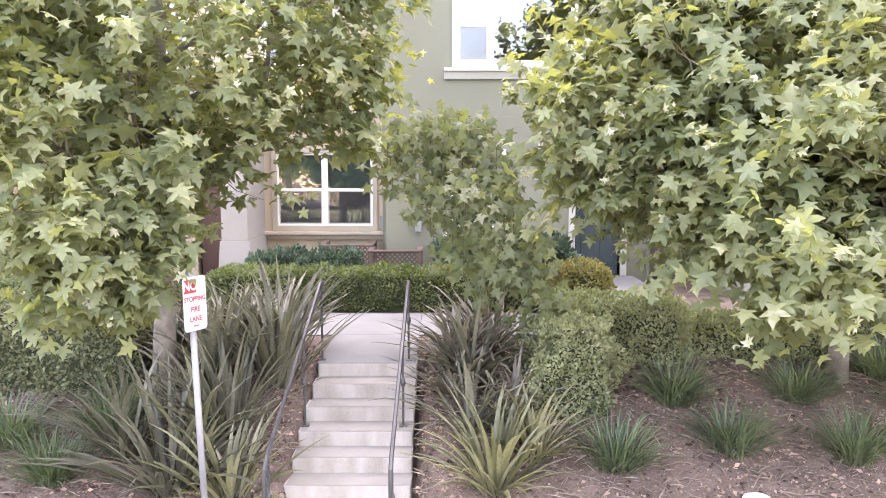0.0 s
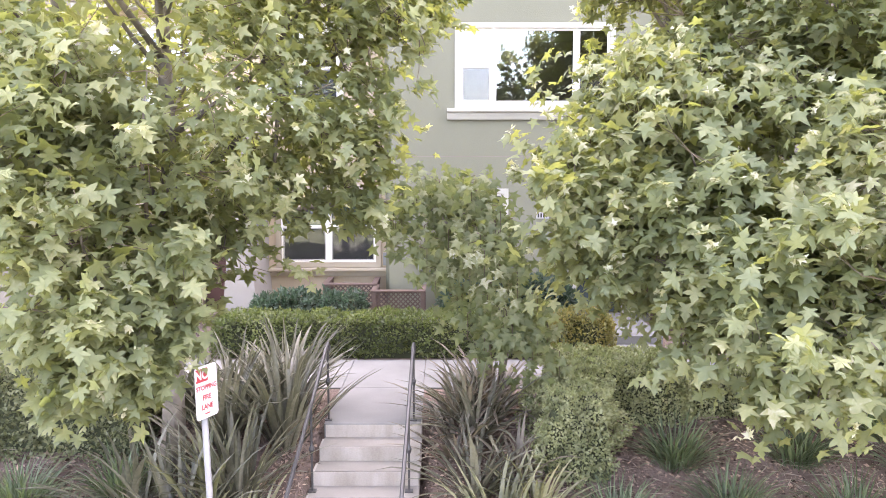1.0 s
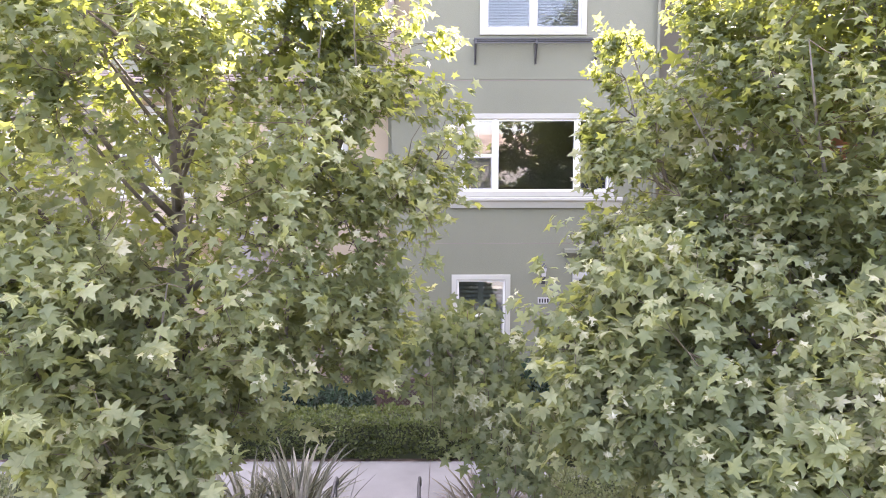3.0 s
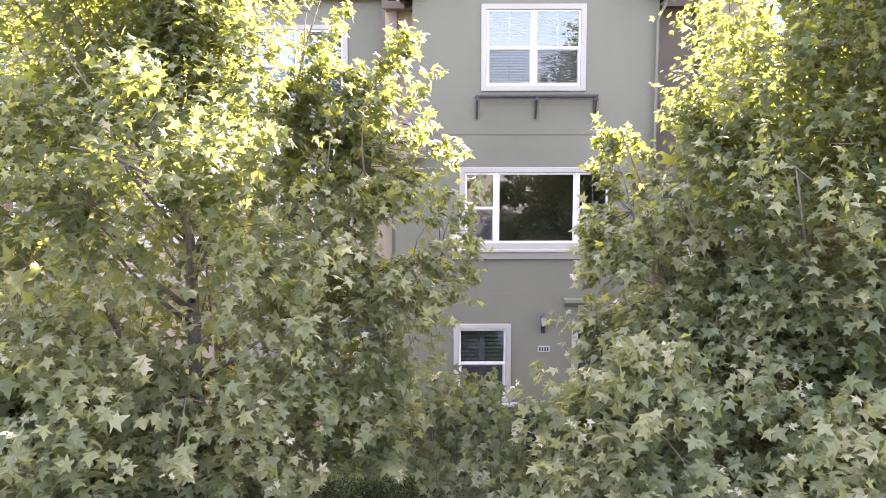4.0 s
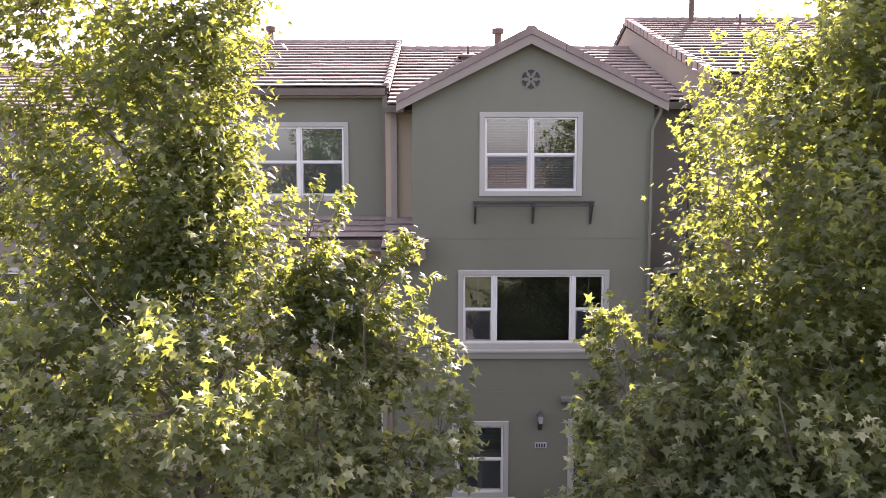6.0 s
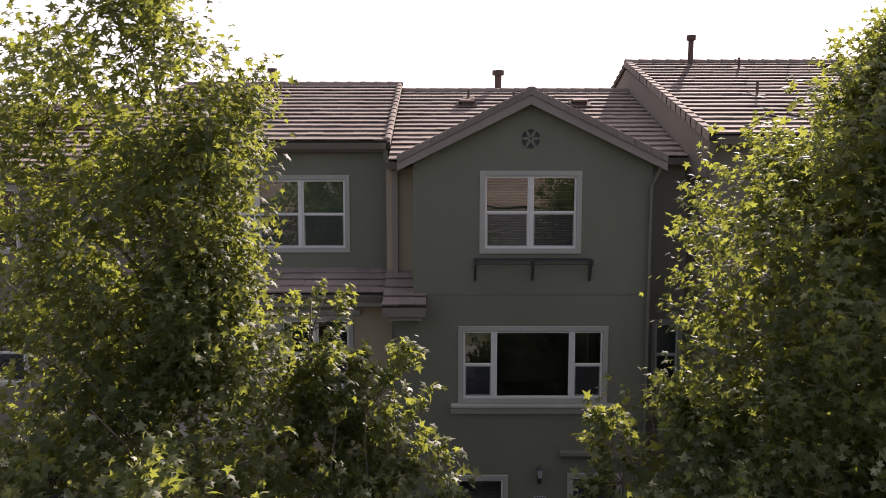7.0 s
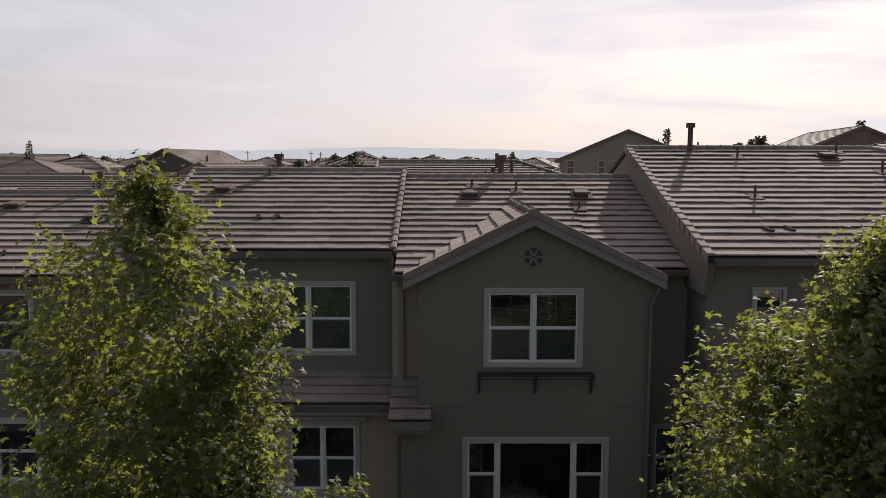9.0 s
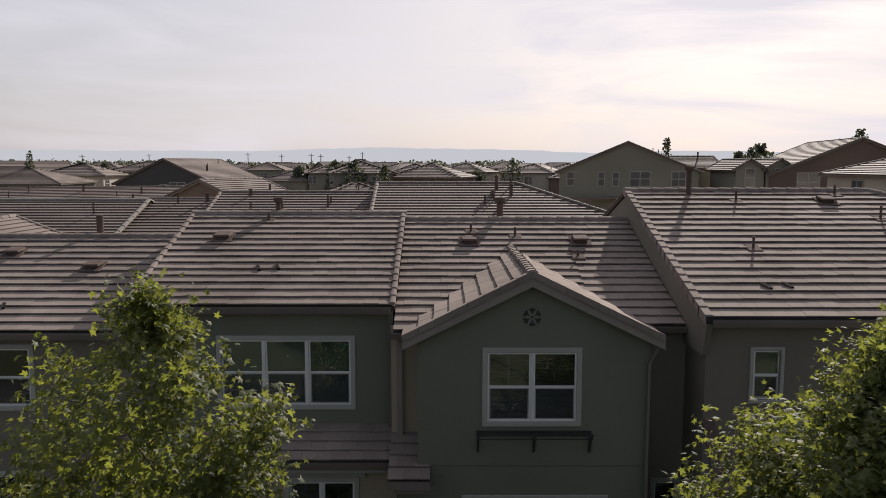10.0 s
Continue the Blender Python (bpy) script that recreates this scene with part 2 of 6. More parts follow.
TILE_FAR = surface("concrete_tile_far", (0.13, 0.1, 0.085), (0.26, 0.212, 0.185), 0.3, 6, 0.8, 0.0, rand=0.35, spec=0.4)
DECK = surface("roof_deck", (0.05, 0.04, 0.035), (0.09, 0.075, 0.06), 1, 20, 0.9, 0.0)
METAL_BROWN = surface("brown_vent_paint", (0.095, 0.068, 0.058), (0.16, 0.118, 0.1), 2.5, 30, 0.9, 0.1, 0.002, spec=0.1)
VENT_DARK = surface("dark_vent_paint", (0.02, 0.018, 0.017), (0.04, 0.036, 0.034), 2.5, 30, 0.95, 0.1, 0.002, spec=0.05)
METAL_BLACK = surface("black_iron", (0.04, 0.039, 0.038), (0.085, 0.083, 0.08), 3, 60, 0.45, 0.2, 0.001, metal=0.3, spec=0.5)
METAL_GALV = surface("galvanised_steel", (0.17, 0.166, 0.162), (0.25, 0.246, 0.24), 4, 50, 0.55, 0.1, 0.001, metal=0.4)
METAL_GREY = surface("grey_painted_metal", (0.17, 0.18, 0.175), (0.24, 0.25, 0.24), 3, 50, 0.5, 0.1, 0.001)
CONCRETE = surface("worn_concrete", (0.125, 0.124, 0.115), (0.193, 0.192, 0.181), 1.6, 45, 0.92, 0.35, 0.003)
RISER = surface("stained_concrete", (0.19, 0.165, 0.132), (0.43, 0.4, 0.355), 5, 60, 0.92, 0.35, 0.003, streak=4)
ASPHALT = surface("asphalt", (0.04, 0.04, 0.042), (0.07, 0.07, 0.07), 0.8, 80, 0.9, 0.5, 0.004)
MULCH = surface("bark_mulch_soil", (0.066, 0.046, 0.036), (0.21, 0.155, 0.122), 3.5, 30, 0.95, 1.0, 0.035)
STRAW = surface("dry_straw", (0.13, 0.1, 0.075), (0.38, 0.31, 0.24), 3, 40, 0.95, 0.1, 0.002, rand=0.8)
CHIP = surface("bark_chips", (0.04, 0.026, 0.018), (0.37, 0.265, 0.195), 3, 40, 0.95, 0.2, 0.003, rand=1.1)
BARK = surface("sycamore_bark", (0.075, 0.064, 0.05), (0.26, 0.232, 0.19), 7, 26, 0.9, 0.6, 0.008)
TWIG = surface("twig_bark", (0.07, 0.055, 0.035), (0.15, 0.12, 0.08), 6, 40, 0.9, 0.2, 0.002)
WOOD = surface("stained_lattice_wood", (0.085, 0.058, 0.046), (0.155, 0.11, 0.09), 4, 50, 0.8, 0.3, 0.002)
WOOD_DOOR = surface("brown_door_paint", (0.05, 0.02, 0.013), (0.085, 0.036, 0.024), 3, 40, 0.5, 0.1, 0.001)
DOOR_GREEN = surface("dark_green_door_paint", (0.03, 0.045, 0.05), (0.05, 0.068, 0.075), 3, 40, 0.4, 0.1, 0.001)
BLIND = surface("white_blind", (0.52, 0.53, 0.5), (0.66, 0.67, 0.64), 1, 20, 0.6, 0.0)
SHADE_GREEN = surface("grey_green_shade_cloth", (0.34, 0.42, 0.4), (0.42, 0.5, 0.47), 0.8, 60, 0.8, 0.0)
ROOM = surface("room_paint", (0.5, 0.47, 0.42), (0.6, 0.57, 0.52), 0.6, 10, 0.9, 0.0)
SIGN_WHITE = surface("sign_white", (0.4, 0.392, 0.385), (0.48, 0.472, 0.465), 3, 60, 0.35, 0.0)
SIGN_RED = surface("sign_red", (0.27, 0.03, 0.034), (0.34, 0.045, 0.048), 3, 60, 0.4, 0.0)
PLATE_INK = surface("plate_ink", (0.03, 0.03, 0.03), (0.05, 0.05, 0.05), 3, 60, 0.6, 0.0)
STEP = surface("pale_step_concrete", (0.195, 0.178, 0.152), (0.28, 0.262, 0.23), 2.2, 45, 0.92, 0.35, 0.003)
STONE = surface("pale_stone", (0.5, 0.47, 0.42), (0.72, 0.68, 0.62), 4, 30, 0.85, 0.5, 0.01)
SCREEN = bpy.data.materials.new("insect_mesh")
SCREEN.use_nodes = True
scn, scl = SCREEN.node_tree.nodes, SCREEN.node_tree.links
scm, sct = scn.new("ShaderNodeMixShader"), scn.new("ShaderNodeBsdfTransparent")
scn["Principled BSDF"].inputs["Base Color"].default_value = (0.06, 0.06, 0.062, 1)
scn["Principled BSDF"].inputs["Roughness"].default_value = 0.8
scm.inputs["Fac"].default_value = 0.2
scl.new(sct.outputs["BSDF"], scm.inputs[1])
scl.new(scn["Principled BSDF"].outputs["BSDF"], scm.inputs[2])
scl.new(scm.outputs["Shader"], scn["Material Output"].inputs["Surface"])
GLASS = pane_glass("window_glass", 2.15, (0.72, 0.77, 0.75))
LEAF = foliage("sycamore_leaf", (0.09, 0.114, 0.064), (0.146, 0.17, 0.09), (0.245, 0.255, 0.136), (0.5, 0.52, 0.13), 0.4, 0.58, tip=(0.36, 0.35, 0.24))
# darker copy of the leaf, the upper crown's shade put into its colour
LEAF_TOP_SHADED = foliage("shaded_upper_sycamore_leaf", (0.03, 0.046, 0.02), (0.057, 0.077, 0.033), (0.118, 0.136, 0.058), (0.46, 0.5, 0.09), 0.42, 0.6, tip=(0.28, 0.28, 0.17))
LEAF_YOUNG = foliage("young_sycamore_leaf", (0.3, 0.31, 0.2), (0.42, 0.42, 0.3), (0.55, 0.53, 0.42), (0.6, 0.6, 0.25), 0.4, 0.6)
# darker sycamore greens that carry the shade over the hanging bough
LEAF_SHADED = foliage("shaded_sycamore_leaf", (0.056, 0.075, 0.038), (0.096, 0.118, 0.058), (0.165, 0.18, 0.094), (0.38, 0.43, 0.12), 0.3, 0.6, tip=(0.3, 0.31, 0.22))
LEAF_HEDGE = foliage("hedge_leaf", (0.025, 0.036, 0.013), (0.054, 0.071, 0.026), (0.135, 0.148, 0.06), (0.4, 0.5, 0.12), 0.25, 0.4, 2.5)
LEAF_BOX = foliage("boxwood_leaf", (0.118, 0.132, 0.068), (0.222, 0.236, 0.13), (0.345, 0.352, 0.212), (0.4, 0.5, 0.15), 0.25, 0.5, 2.5)
LEAF_DULL = foliage("dull_hedge_leaf", (0.05, 0.06, 0.03), (0.11, 0.122, 0.064), (0.21, 0.215, 0.118), (0.35, 0.4, 0.15), 0.2, 0.5, 2.0)
LEAF_TEAL = foliage("teal_shrub_leaf", (0.02, 0.032, 0.023), (0.042, 0.06, 0.044), (0.088, 0.108, 0.08), (0.2, 0.4, 0.2), 0.2, 0.5, 3.0)
LEAF_RUST = foliage("reddened_shrub_leaf", (0.05, 0.062, 0.02), (0.105, 0.118, 0.036), (0.19, 0.165, 0.058), (0.55, 0.45, 0.1), 0.25, 0.45, 4.0)
FLAX_GREY = foliage("grey_flax_blade", (0.046, 0.046, 0.032), (0.096, 0.094, 0.065), (0.195, 0.186, 0.135), (0.3, 0.32, 0.2), 0.15, 0.4, 2.0)
FLAX_BROWN = foliage("browned_flax_blade", (0.06, 0.05, 0.037), (0.12, 0.104, 0.078), (0.22, 0.195, 0.15), (0.35, 0.3, 0.16), 0.15, 0.5, 2.0)
FLAX_GREEN = foliage("olive_flax_blade", (0.07, 0.074, 0.042), (0.138, 0.14, 0.082), (0.27, 0.262, 0.17), (0.5, 0.5, 0.2), 0.2, 0.4, 2.0)
GRASS = foliage("lily_grass_blade", (0.033, 0.052, 0.03), (0.07, 0.1, 0.056), (0.16, 0.19, 0.11), (0.3, 0.4, 0.12), 0.2, 0.45, 2.0)
# greens lightened and greyed so that the colour carries distance haze
FAR_LEAF = foliage("hazed_far_tree_leaf", (0.06, 0.072, 0.05), (0.095, 0.108, 0.075), (0.13, 0.142, 0.1), (0.16, 0.18, 0.09), 0.22, 0.6, 0.4)
HEDGE_CORE = surface("hedge_core_dark", (0.03, 0.036, 0.018), (0.075, 0.085, 0.042), 6, 50, 0.95, 0.5, 0.02)

# ---- ground ----


def slope_z(x, y):
    """Height of the planted bank and the level ground behind it."""
    if y >= 8.75:
        z = 0.0
    elif y <= 5.3:
        z = -1.62
    else:
        w = (y - 5.3) / 3.45
        z = -1.62 * (1 - w) ** 1.08
    if 5.2 < y < 9.6 and abs(x) < 14:
        z += 0.05 * noise.noise(Vector((x * 0.9, y * 0.9, 2.0))) + 0.02 * noise.noise(Vector((x * 4, y * 4, 5.0)))
    if -1.30 < x < -0.10 and 5.2 < y < 8.8:
        z -= 0.45
    return z


gx = [-4000, -1200, -400, -120, -50, -25, -14] + [-9 + 0.15 * i for i in range(121)] + [14, 25, 50, 120, 400, 1200, 4000]
gy = [-600, -120, -60, -30, -12, 0, 3, 4.9] + [5.2 + 0.12 * i for i in range(40)] + [10.4, 11, 12, 14, 18, 26, 40, 70, 120, 300, 900, 2500, 4900]
gm = MB()
gm.v = [(x, y, slope_z(x, y)) for y in gy for x in gx]
gw = len(gx)
gm.f = [(j * gw + i, j * gw + i + 1, (j + 1) * gw + i + 1, (j + 1) * gw + i) for j in range(len(gy) - 1) for i in range(gw - 1)]
solo("ground", gm, MULCH, "brown bark-mulched soil bank with scattered dry leaves", "ground", "structure", smooth=True)
solo("road", MB().box(-60, 60, -9.5, 1.6, -1.75, -1.60), ASPHALT, "dark grey asphalt street below the bank", "road", "structure")
pv = MB().box(-60, 60, 1.86, 5.25, -1.75, -1.49)
solo("pavement", pv, CONCRETE, "pale concrete pavement at the foot of the bank", "pavement", "structure")
solo("kerb", MB().box(-60, 60, 1.6, 1.855, -1.75, -1.47), CONCRETE, "pale concrete kerb along the street", "kerb", "structure")
solo("alley", MB().box(-60, 60, 28.5, 34.5, -0.05, 0.02), ASPHALT, "asphalt lane between the rows of houses", "road", "structure")

# walkway slabs in front of the houses
wk = thing("walkway", (0, 10.7, 0), "pale grey concrete walkway and landing above the steps", "walkway", kind="structure")
xs = [-9.0, -6.6, -4.2, -2.5, -1.22, -0.16, 1.4, 3.2, 5.6, 8.0]
for i in range(len(xs) - 1):
    part("slab", MB().cbox(xs[i] + 0.004, xs[i + 1] - 0.004, 9.97, 11.42, -0.1, 0.022, 0.006), CONCRETE, wk)
part("slab", MB().cbox(-1.235, -0.15, 8.56, 9.962, -0.3, 0.022, 0.006), CONCRETE, wk)
part("slab", MB().box(2.35, 3.6, 11.42, 14.0, -0.1, 0.02), CONCRETE, wk)
part("slab", MB().box(2.3, 3.65, 12.4, 14.34, 0.021, 0.16), CONCRETE, wk, "raised concrete doorstep")

# steps
st = thing("garden_steps", (-0.7, 7, 0), "pale concrete garden steps with stained risers", "steps", kind="structure")
RISE, GO = 0.155, 0.295
for i in range(10):
    y1 = 8.56 - GO * i
    z1 = 0.02 - RISE * (i + 1)
    w = random.uniform(-0.012, 0.012)
    part("riser", MB().cbox(-1.235 - 0.018 * i + w, -0.15 + w, y1 - 0.004, y1 + 0.25, z1 - 0.1, z1 + RISE - 0.002 if i else 0.018, 0.012), RISER, st)
    part("tread", MB().cbox(-1.235 - 0.018 * i + w, -0.15 + w, y1 - GO, y1 - 0.006, z1 - 0.09, z1, 0.01), STEP, st)

# ---- building helpers ----


def wall(mb, x0, x1, z0, z1, y0, y1, holes=()):
    """A wall with openings: front at y0, back at y1; holes are (x0, x1, z0, z1)."""
    cx = sorted({x0, x1, *[c for h in holes for c in h[:2]]})
    cz = sorted({z0, z1, *[c for h in holes for c in h[2:]]})

    def solid(i, j):
        if not (0 <= i < len(cx) - 1 and 0 <= j < len(cz) - 1):
            return False
        mx, mz = (cx[i] + cx[i + 1]) / 2, (cz[j] + cz[j + 1]) / 2
        return not any(h[0] < mx < h[1] and h[2] < mz < h[3] for h in holes)
    for i in range(len(cx) - 1):
        for j in range(len(cz) - 1):
            if not solid(i, j):
                continue
            a, b, c, d = cx[i], cx[i + 1], cz[j], cz[j + 1]
            mb.face((a, y0, c), (b, y0, c), (b, y0, d), (a, y0, d))
            mb.face((b, y1, c), (a, y1, c), (a, y1, d), (b, y1, d))
            if not solid(i - 1, j):
                mb.face((a, y1, c), (a, y0, c), (a, y0, d), (a, y1, d))
            if not solid(i + 1, j):
                mb.face((b, y0, c), (b, y1, c), (b, y1, d), (b, y0, d))
            if not solid(i, j - 1):
                mb.face((a, y1, c), (b, y1, c), (b, y0, c), (a, y0, c))
            if not solid(i, j + 1):
                mb.face((a, y0, d), (b, y0, d), (b, y1, d), (a, y1, d))
    return mb


def tile_mesh(w, l, t):
    """One flat concrete roof tile: x across, y up the slope, its nose at y = 0, lifted off the course below."""
    c, g, u = 0.005, 0.024, l * 0.8
    return MB().add([(0, 0, g), (w, 0, g), (0, 0, t - c), (w, 0, t - c), (0, c, t), (w, c, t), (0, l, 0.004), (w, l, 0.004), (0, u, 0.003), (w, u, 0.003)],
                    [(0, 1, 3, 2), (2, 3, 5, 4), (4, 5, 7, 6), (8, 0, 2, 4, 6), (9, 7, 5, 3, 1), (8, 9, 1, 0)])


TILE_W, COURSE, TILE_T = 0.315, 0.345, 0.053
SHARED_TILE = mesh_of(tile_mesh(TILE_W - 0.003, COURSE + 0.06, TILE_T), "tile", TILE)


def roof_plane(parent, corners, seed, singles=0, whole_rows=False, course=COURSE, material=None, lift=0.0):
    """Courses of tiles over a plane: corners are eave left, eave right, ridge right, ridge left. singles: how many are objects."""
    rnd = random.Random(seed)
    EL, ER, RR, RL = [Vector(c) for c in corners]
    u = (ER - EL).normalized()
    nrm = u.cross(RL - EL).normalized()
    vdir = nrm.cross(u)
    length = (RL - EL).dot(vdir)
    n = max(2, round(length / course))
    step = length / n
    joined, made = MB(), 0
    for i in range(n):
        s = i / n
        a, b = EL.lerp(RL, s), ER.lerp(RR, s)
        org = EL + vdir * (step * i) + nrm * lift
        ua, ub = (a - EL).dot(u), (b - EL).dot(u)
        ln, t = step + 0.05, TILE_T
        if whole_rows:
            q = tile_mesh(ub - ua, ln, t * 1.3)
            joined.add([org + u * (ua + p[0]) + vdir * p[1] + nrm * p[2] for p in q.v], q.f)
            continue
        k = math.floor(ua / TILE_W) - 1
        off = (0.5 if i % 2 else 0.0) * TILE_W
        while True:
            x0, x1 = max(ua, k * TILE_W + off), min(ub, (k + 1) * TILE_W + off)
            k += 1
            if x0 >= ub:
                break
            if x1 - x0 < 0.03:
                continue
            dz, dy = rnd.uniform(0, 0.006), rnd.uniform(-0.006, 0.006)
            o = org + u * x0 + vdir * dy + nrm * dz
            if made < singles and x1 - x0 > TILE_W - 0.001:
                ob = new("tile", SHARED_TILE)
                ob.parent = parent
                ob.matrix_local = Matrix((( u.x, vdir.x, nrm.x, o.x), (u.y, vdir.y, nrm.y, o.y), (u.z, vdir.z, nrm.z, o.z), (0, 0, 0, 1)))
                made += 1
            else:
                q = tile_mesh(x1 - x0 - 0.003, ln, t)
                joined.add([o + u * p[0] + vdir * p[1] + nrm * p[2] for p in q.v], q.f)
    if joined.v:
        tagged(part("tiling", joined, material or TILE, parent), kind="stuff")


def deck(mb, corners, thick=0.1):
    """The boarded slab under the tiles."""
    P = [Vector(c) for c in corners]
    n = (P[1] - P[0]).cross(P[3] - P[0]).normalized()
    return mb.hexa([p - n * thick for p in P] + [p - n * 0.004 for p in P])


def caps(mb, p0, p1, r=0.1, step=0.38, lift=0.05, seed=1, h=1.0):
    """Overlapping cap tiles along a ridge, hip or verge."""
    rnd = random.Random(seed)
    a, b = Vector(p0), Vector(p1)
    d = (b - a).normalized()
    side = d.cross(Vector((0, 0, 1))).normalized()
    up = side.cross(d)
    n = max(1, round((b - a).length / step))
    L = (b - a).length / n
    for i in range(n):
        o = a + d * (L * i) + side * rnd.uniform(-0.006, 0.006)
        prof = [(-r, -0.055 * h), (-r * 0.8, 0.02 * h), (-r * 0.3, 0.045 * h), (r * 0.3, 0.045 * h), (r * 0.8, 0.02 * h), (r, -0.055 * h)]
        ring0 = [o + side * x * 1.06 + up * (z + lift + 0.018) for x, z in prof]
        ring1 = [o + d * (L + 0.04) + side * x * 0.94 + up * (z + lift) for x, z in prof]
        k = len(prof)
        mb.add(ring0 + ring1, [(j, j + 1, k + j + 1, k + j) for j in range(k - 1)] + [tuple(range(k))[::-1], tuple(range(k, 2 * k))])
    return mb


def window(house, x0, x1, z0, z1, y, bays, trim=0.1, fill="blind", fixed=(), sill=0.0, label="", grille=False, surround=None):
    """A window in a wall whose front is at y. bays: shares of the width; fixed: bays without a meeting rail."""
    t = MB()
    p, d = 0.028, 0.1
    t.ring(x0, x1, z0, z1, trim, y - p, y + 0.02, 0.008)
    w = part("window", t, surround or TRIM, house, label or "white vinyl window in a painted stucco surround")
    X0, X1, Z0, Z1 = x0 + trim, x1 - trim, z0 + trim, z1 - trim
    tot = sum(bays)
    edges = [X0]
    for b in bays:
        edges.append(edges[-1] + (X1 - X0) * b / tot)
    fy = y + 0.005
    for i in range(len(bays)):
        a, b = edges[i] + (0.022 if i else 0.0), edges[i + 1] - (0.022 if i < len(bays) - 1 else 0.0)
        if i:
            part("mullion", MB().cbox(edges[i] - 0.0215, edges[i] + 0.0215, fy - 0.018, fy + 0.06, Z0, Z1, 0.006), VINYL, w)
        f = MB()
        s = 0.038
        f.ring(a, b, Z0, Z1, s, fy, fy + 0.05, 0.005)
        part("window_frame", f, VINYL, w)
        mid = (Z0 + Z1) / 2
        if i not in fixed:
            part("meeting_rail", MB().cbox(a + s, b - s, fy + 0.006, fy + 0.046, mid - 0.024, mid + 0.024, 0.005), VINYL, w)
            low = MB()
            low.ring(a + s, b - s, Z0 + s, mid - 0.026, 0.02, fy + 0.012, fy + 0.024, 0.004)
            part("lower_sash", low, VINYL, w)
            sc_ = part("insect_screen", MB().box(a + s, b - s, fy + 0.004, fy + 0.006, Z0 + s, mid - 0.025), SCREEN, w, "dark insect screen")
            sc_.visible_shadow = False
            rng = ((Z0 + s, mid - 0.02), (mid + 0.02, Z1 - s))
            if grille:
                c = (a + b) / 2
                part("glazing_bar", MB().box(c - 0.009, c + 0.009, fy + 0.03, fy + 0.036, mid + 0.024, Z1 - s), VINYL, w)
        else:
            rng = ((Z0 + s, Z1 - s),)
        for lo, hi in rng:
            g = part("pane", MB().box(a + s - 0.01, b - s + 0.01, fy + 0.025, fy + 0.029, lo - 0.01, hi + 0.01), GLASS, w)
            g.visible_shadow = False
        bl = MB()
        by = y + d
        if fill == "blind":
            z = Z0 + 0.02
            while z < Z1:
                o, r = (0.036, 0.016) if z > mid else (0.03, 0.028)
                bl.hexa([(a, by, z), (b, by, z), (b, by + o, z + r), (a, by + o, z + r), (a, by, z + 0.003), (b, by, z + 0.003), (b, by + o, z + r + 0.003), (a, by + o, z + r + 0.003)])
                z += 0.05
            bl.box((a + b) / 2 - 0.012, (a + b) / 2 + 0.012, by - 0.008, by - 0.002, Z0, Z1)
            part("blind", bl, BLIND, w, "half-open white slatted blind")
        elif fill == "shutter":
            c = (a + b) / 2
            for q in ((a, a + 0.05), (c - 0.05, c + 0.05), (b - 0.05, b)):
                bl.box(q[0], q[1], by, by + 0.03, Z0, Z1)
            z = Z0 + 0.03
            while z < Z1 - 0.04:
                for q in ((a + 0.05, c - 0.05), (c + 0.05, b - 0.05)):
                    bl.hexa([(q[0], by, z), (q[1], by, z), (q[1], by + 0.05, z + 0.035), (q[0], by + 0.05, z + 0.035),
                             (q[0], by, z + 0.007), (q[1], by, z + 0.007), (q[1], by + 0.05, z + 0.042), (q[0], by + 0.05, z + 0.042)])
                z += 0.075
            part("shutter", bl, BLIND, w, "white louvred inside shutters")
        elif fill in ("shade", "shade_full"):
            full = fill == "shade_full"
            bl.box(a, b, by, by + 0.006, Z0 + 0.02 if full else mid - 0.02, Z1)
            part("shade", bl, SHADE_GREEN, w, "drawn grey-green roller shade" if full else "half-drawn grey-green roller shade")
    if sill:
        e, h = sill
        prof = [(y - 0.002, z0 - 0.002), (y - 0.11, z0 - 0.002), (y - 0.125, z0 - 0.02), (y - 0.125, z0 - 0.06), (y - 0.085, z0 - 0.085), (y - 0.05, z0 - h), (y - 0.002, z0 - h)]
        part("window_sill", MB().prism(prof, "x", x0 - e, x1 + e), surround or TRIM, w)
    return w


def gutter(mb, x0, x1, y, z):
    """An eave gutter, its back at y, its rim at z."""
    prof = [(y, z), (y, z - 0.13), (y - 0.085, z - 0.13), (y - 0.115, z - 0.05), (y - 0.13, z), (y - 0.118, z), (y - 0.1, z - 0.045), (y - 0.075, z - 0.115), (y - 0.012, z - 0.115), (y - 0.012, z)]
    return mb.prism(prof, "x", x0, x1)


def vent_pipe(roof, x, y, z, h, r, cowl=False):
    m = MB().tube([(x, y, z - 0.1), (x, y, z + h)], r, 10)
    if cowl:
        m.tube([(x, y, z + h - 0.12), (x, y, z + h)], r * 1.75, 10)
    p = part("vent_pipe", m, METAL_BROWN, roof, "brown metal roof vent pipe")
    s = 0.3
    part("flashing", MB().hexa([(x - 0.17, y - 0.2, z - 0.2 * s + 0.035), (x + 0.17, y - 0.2, z - 0.2 * s + 0.035), (x + 0.17, y + 0.2, z + 0.2 * s + 0.035), (x - 0.17, y + 0.2, z + 0.2 * s + 0.035),
                                (x - 0.14, y - 0.17, z - 0.17 * s + 0.055), (x + 0.14, y - 0.17, z - 0.17 * s + 0.055), (x + 0.14, y + 0.17, z + 0.17 * s + 0.055), (x - 0.14, y + 0.17, z + 0.17 * s + 0.055)]), METAL_BROWN, p)


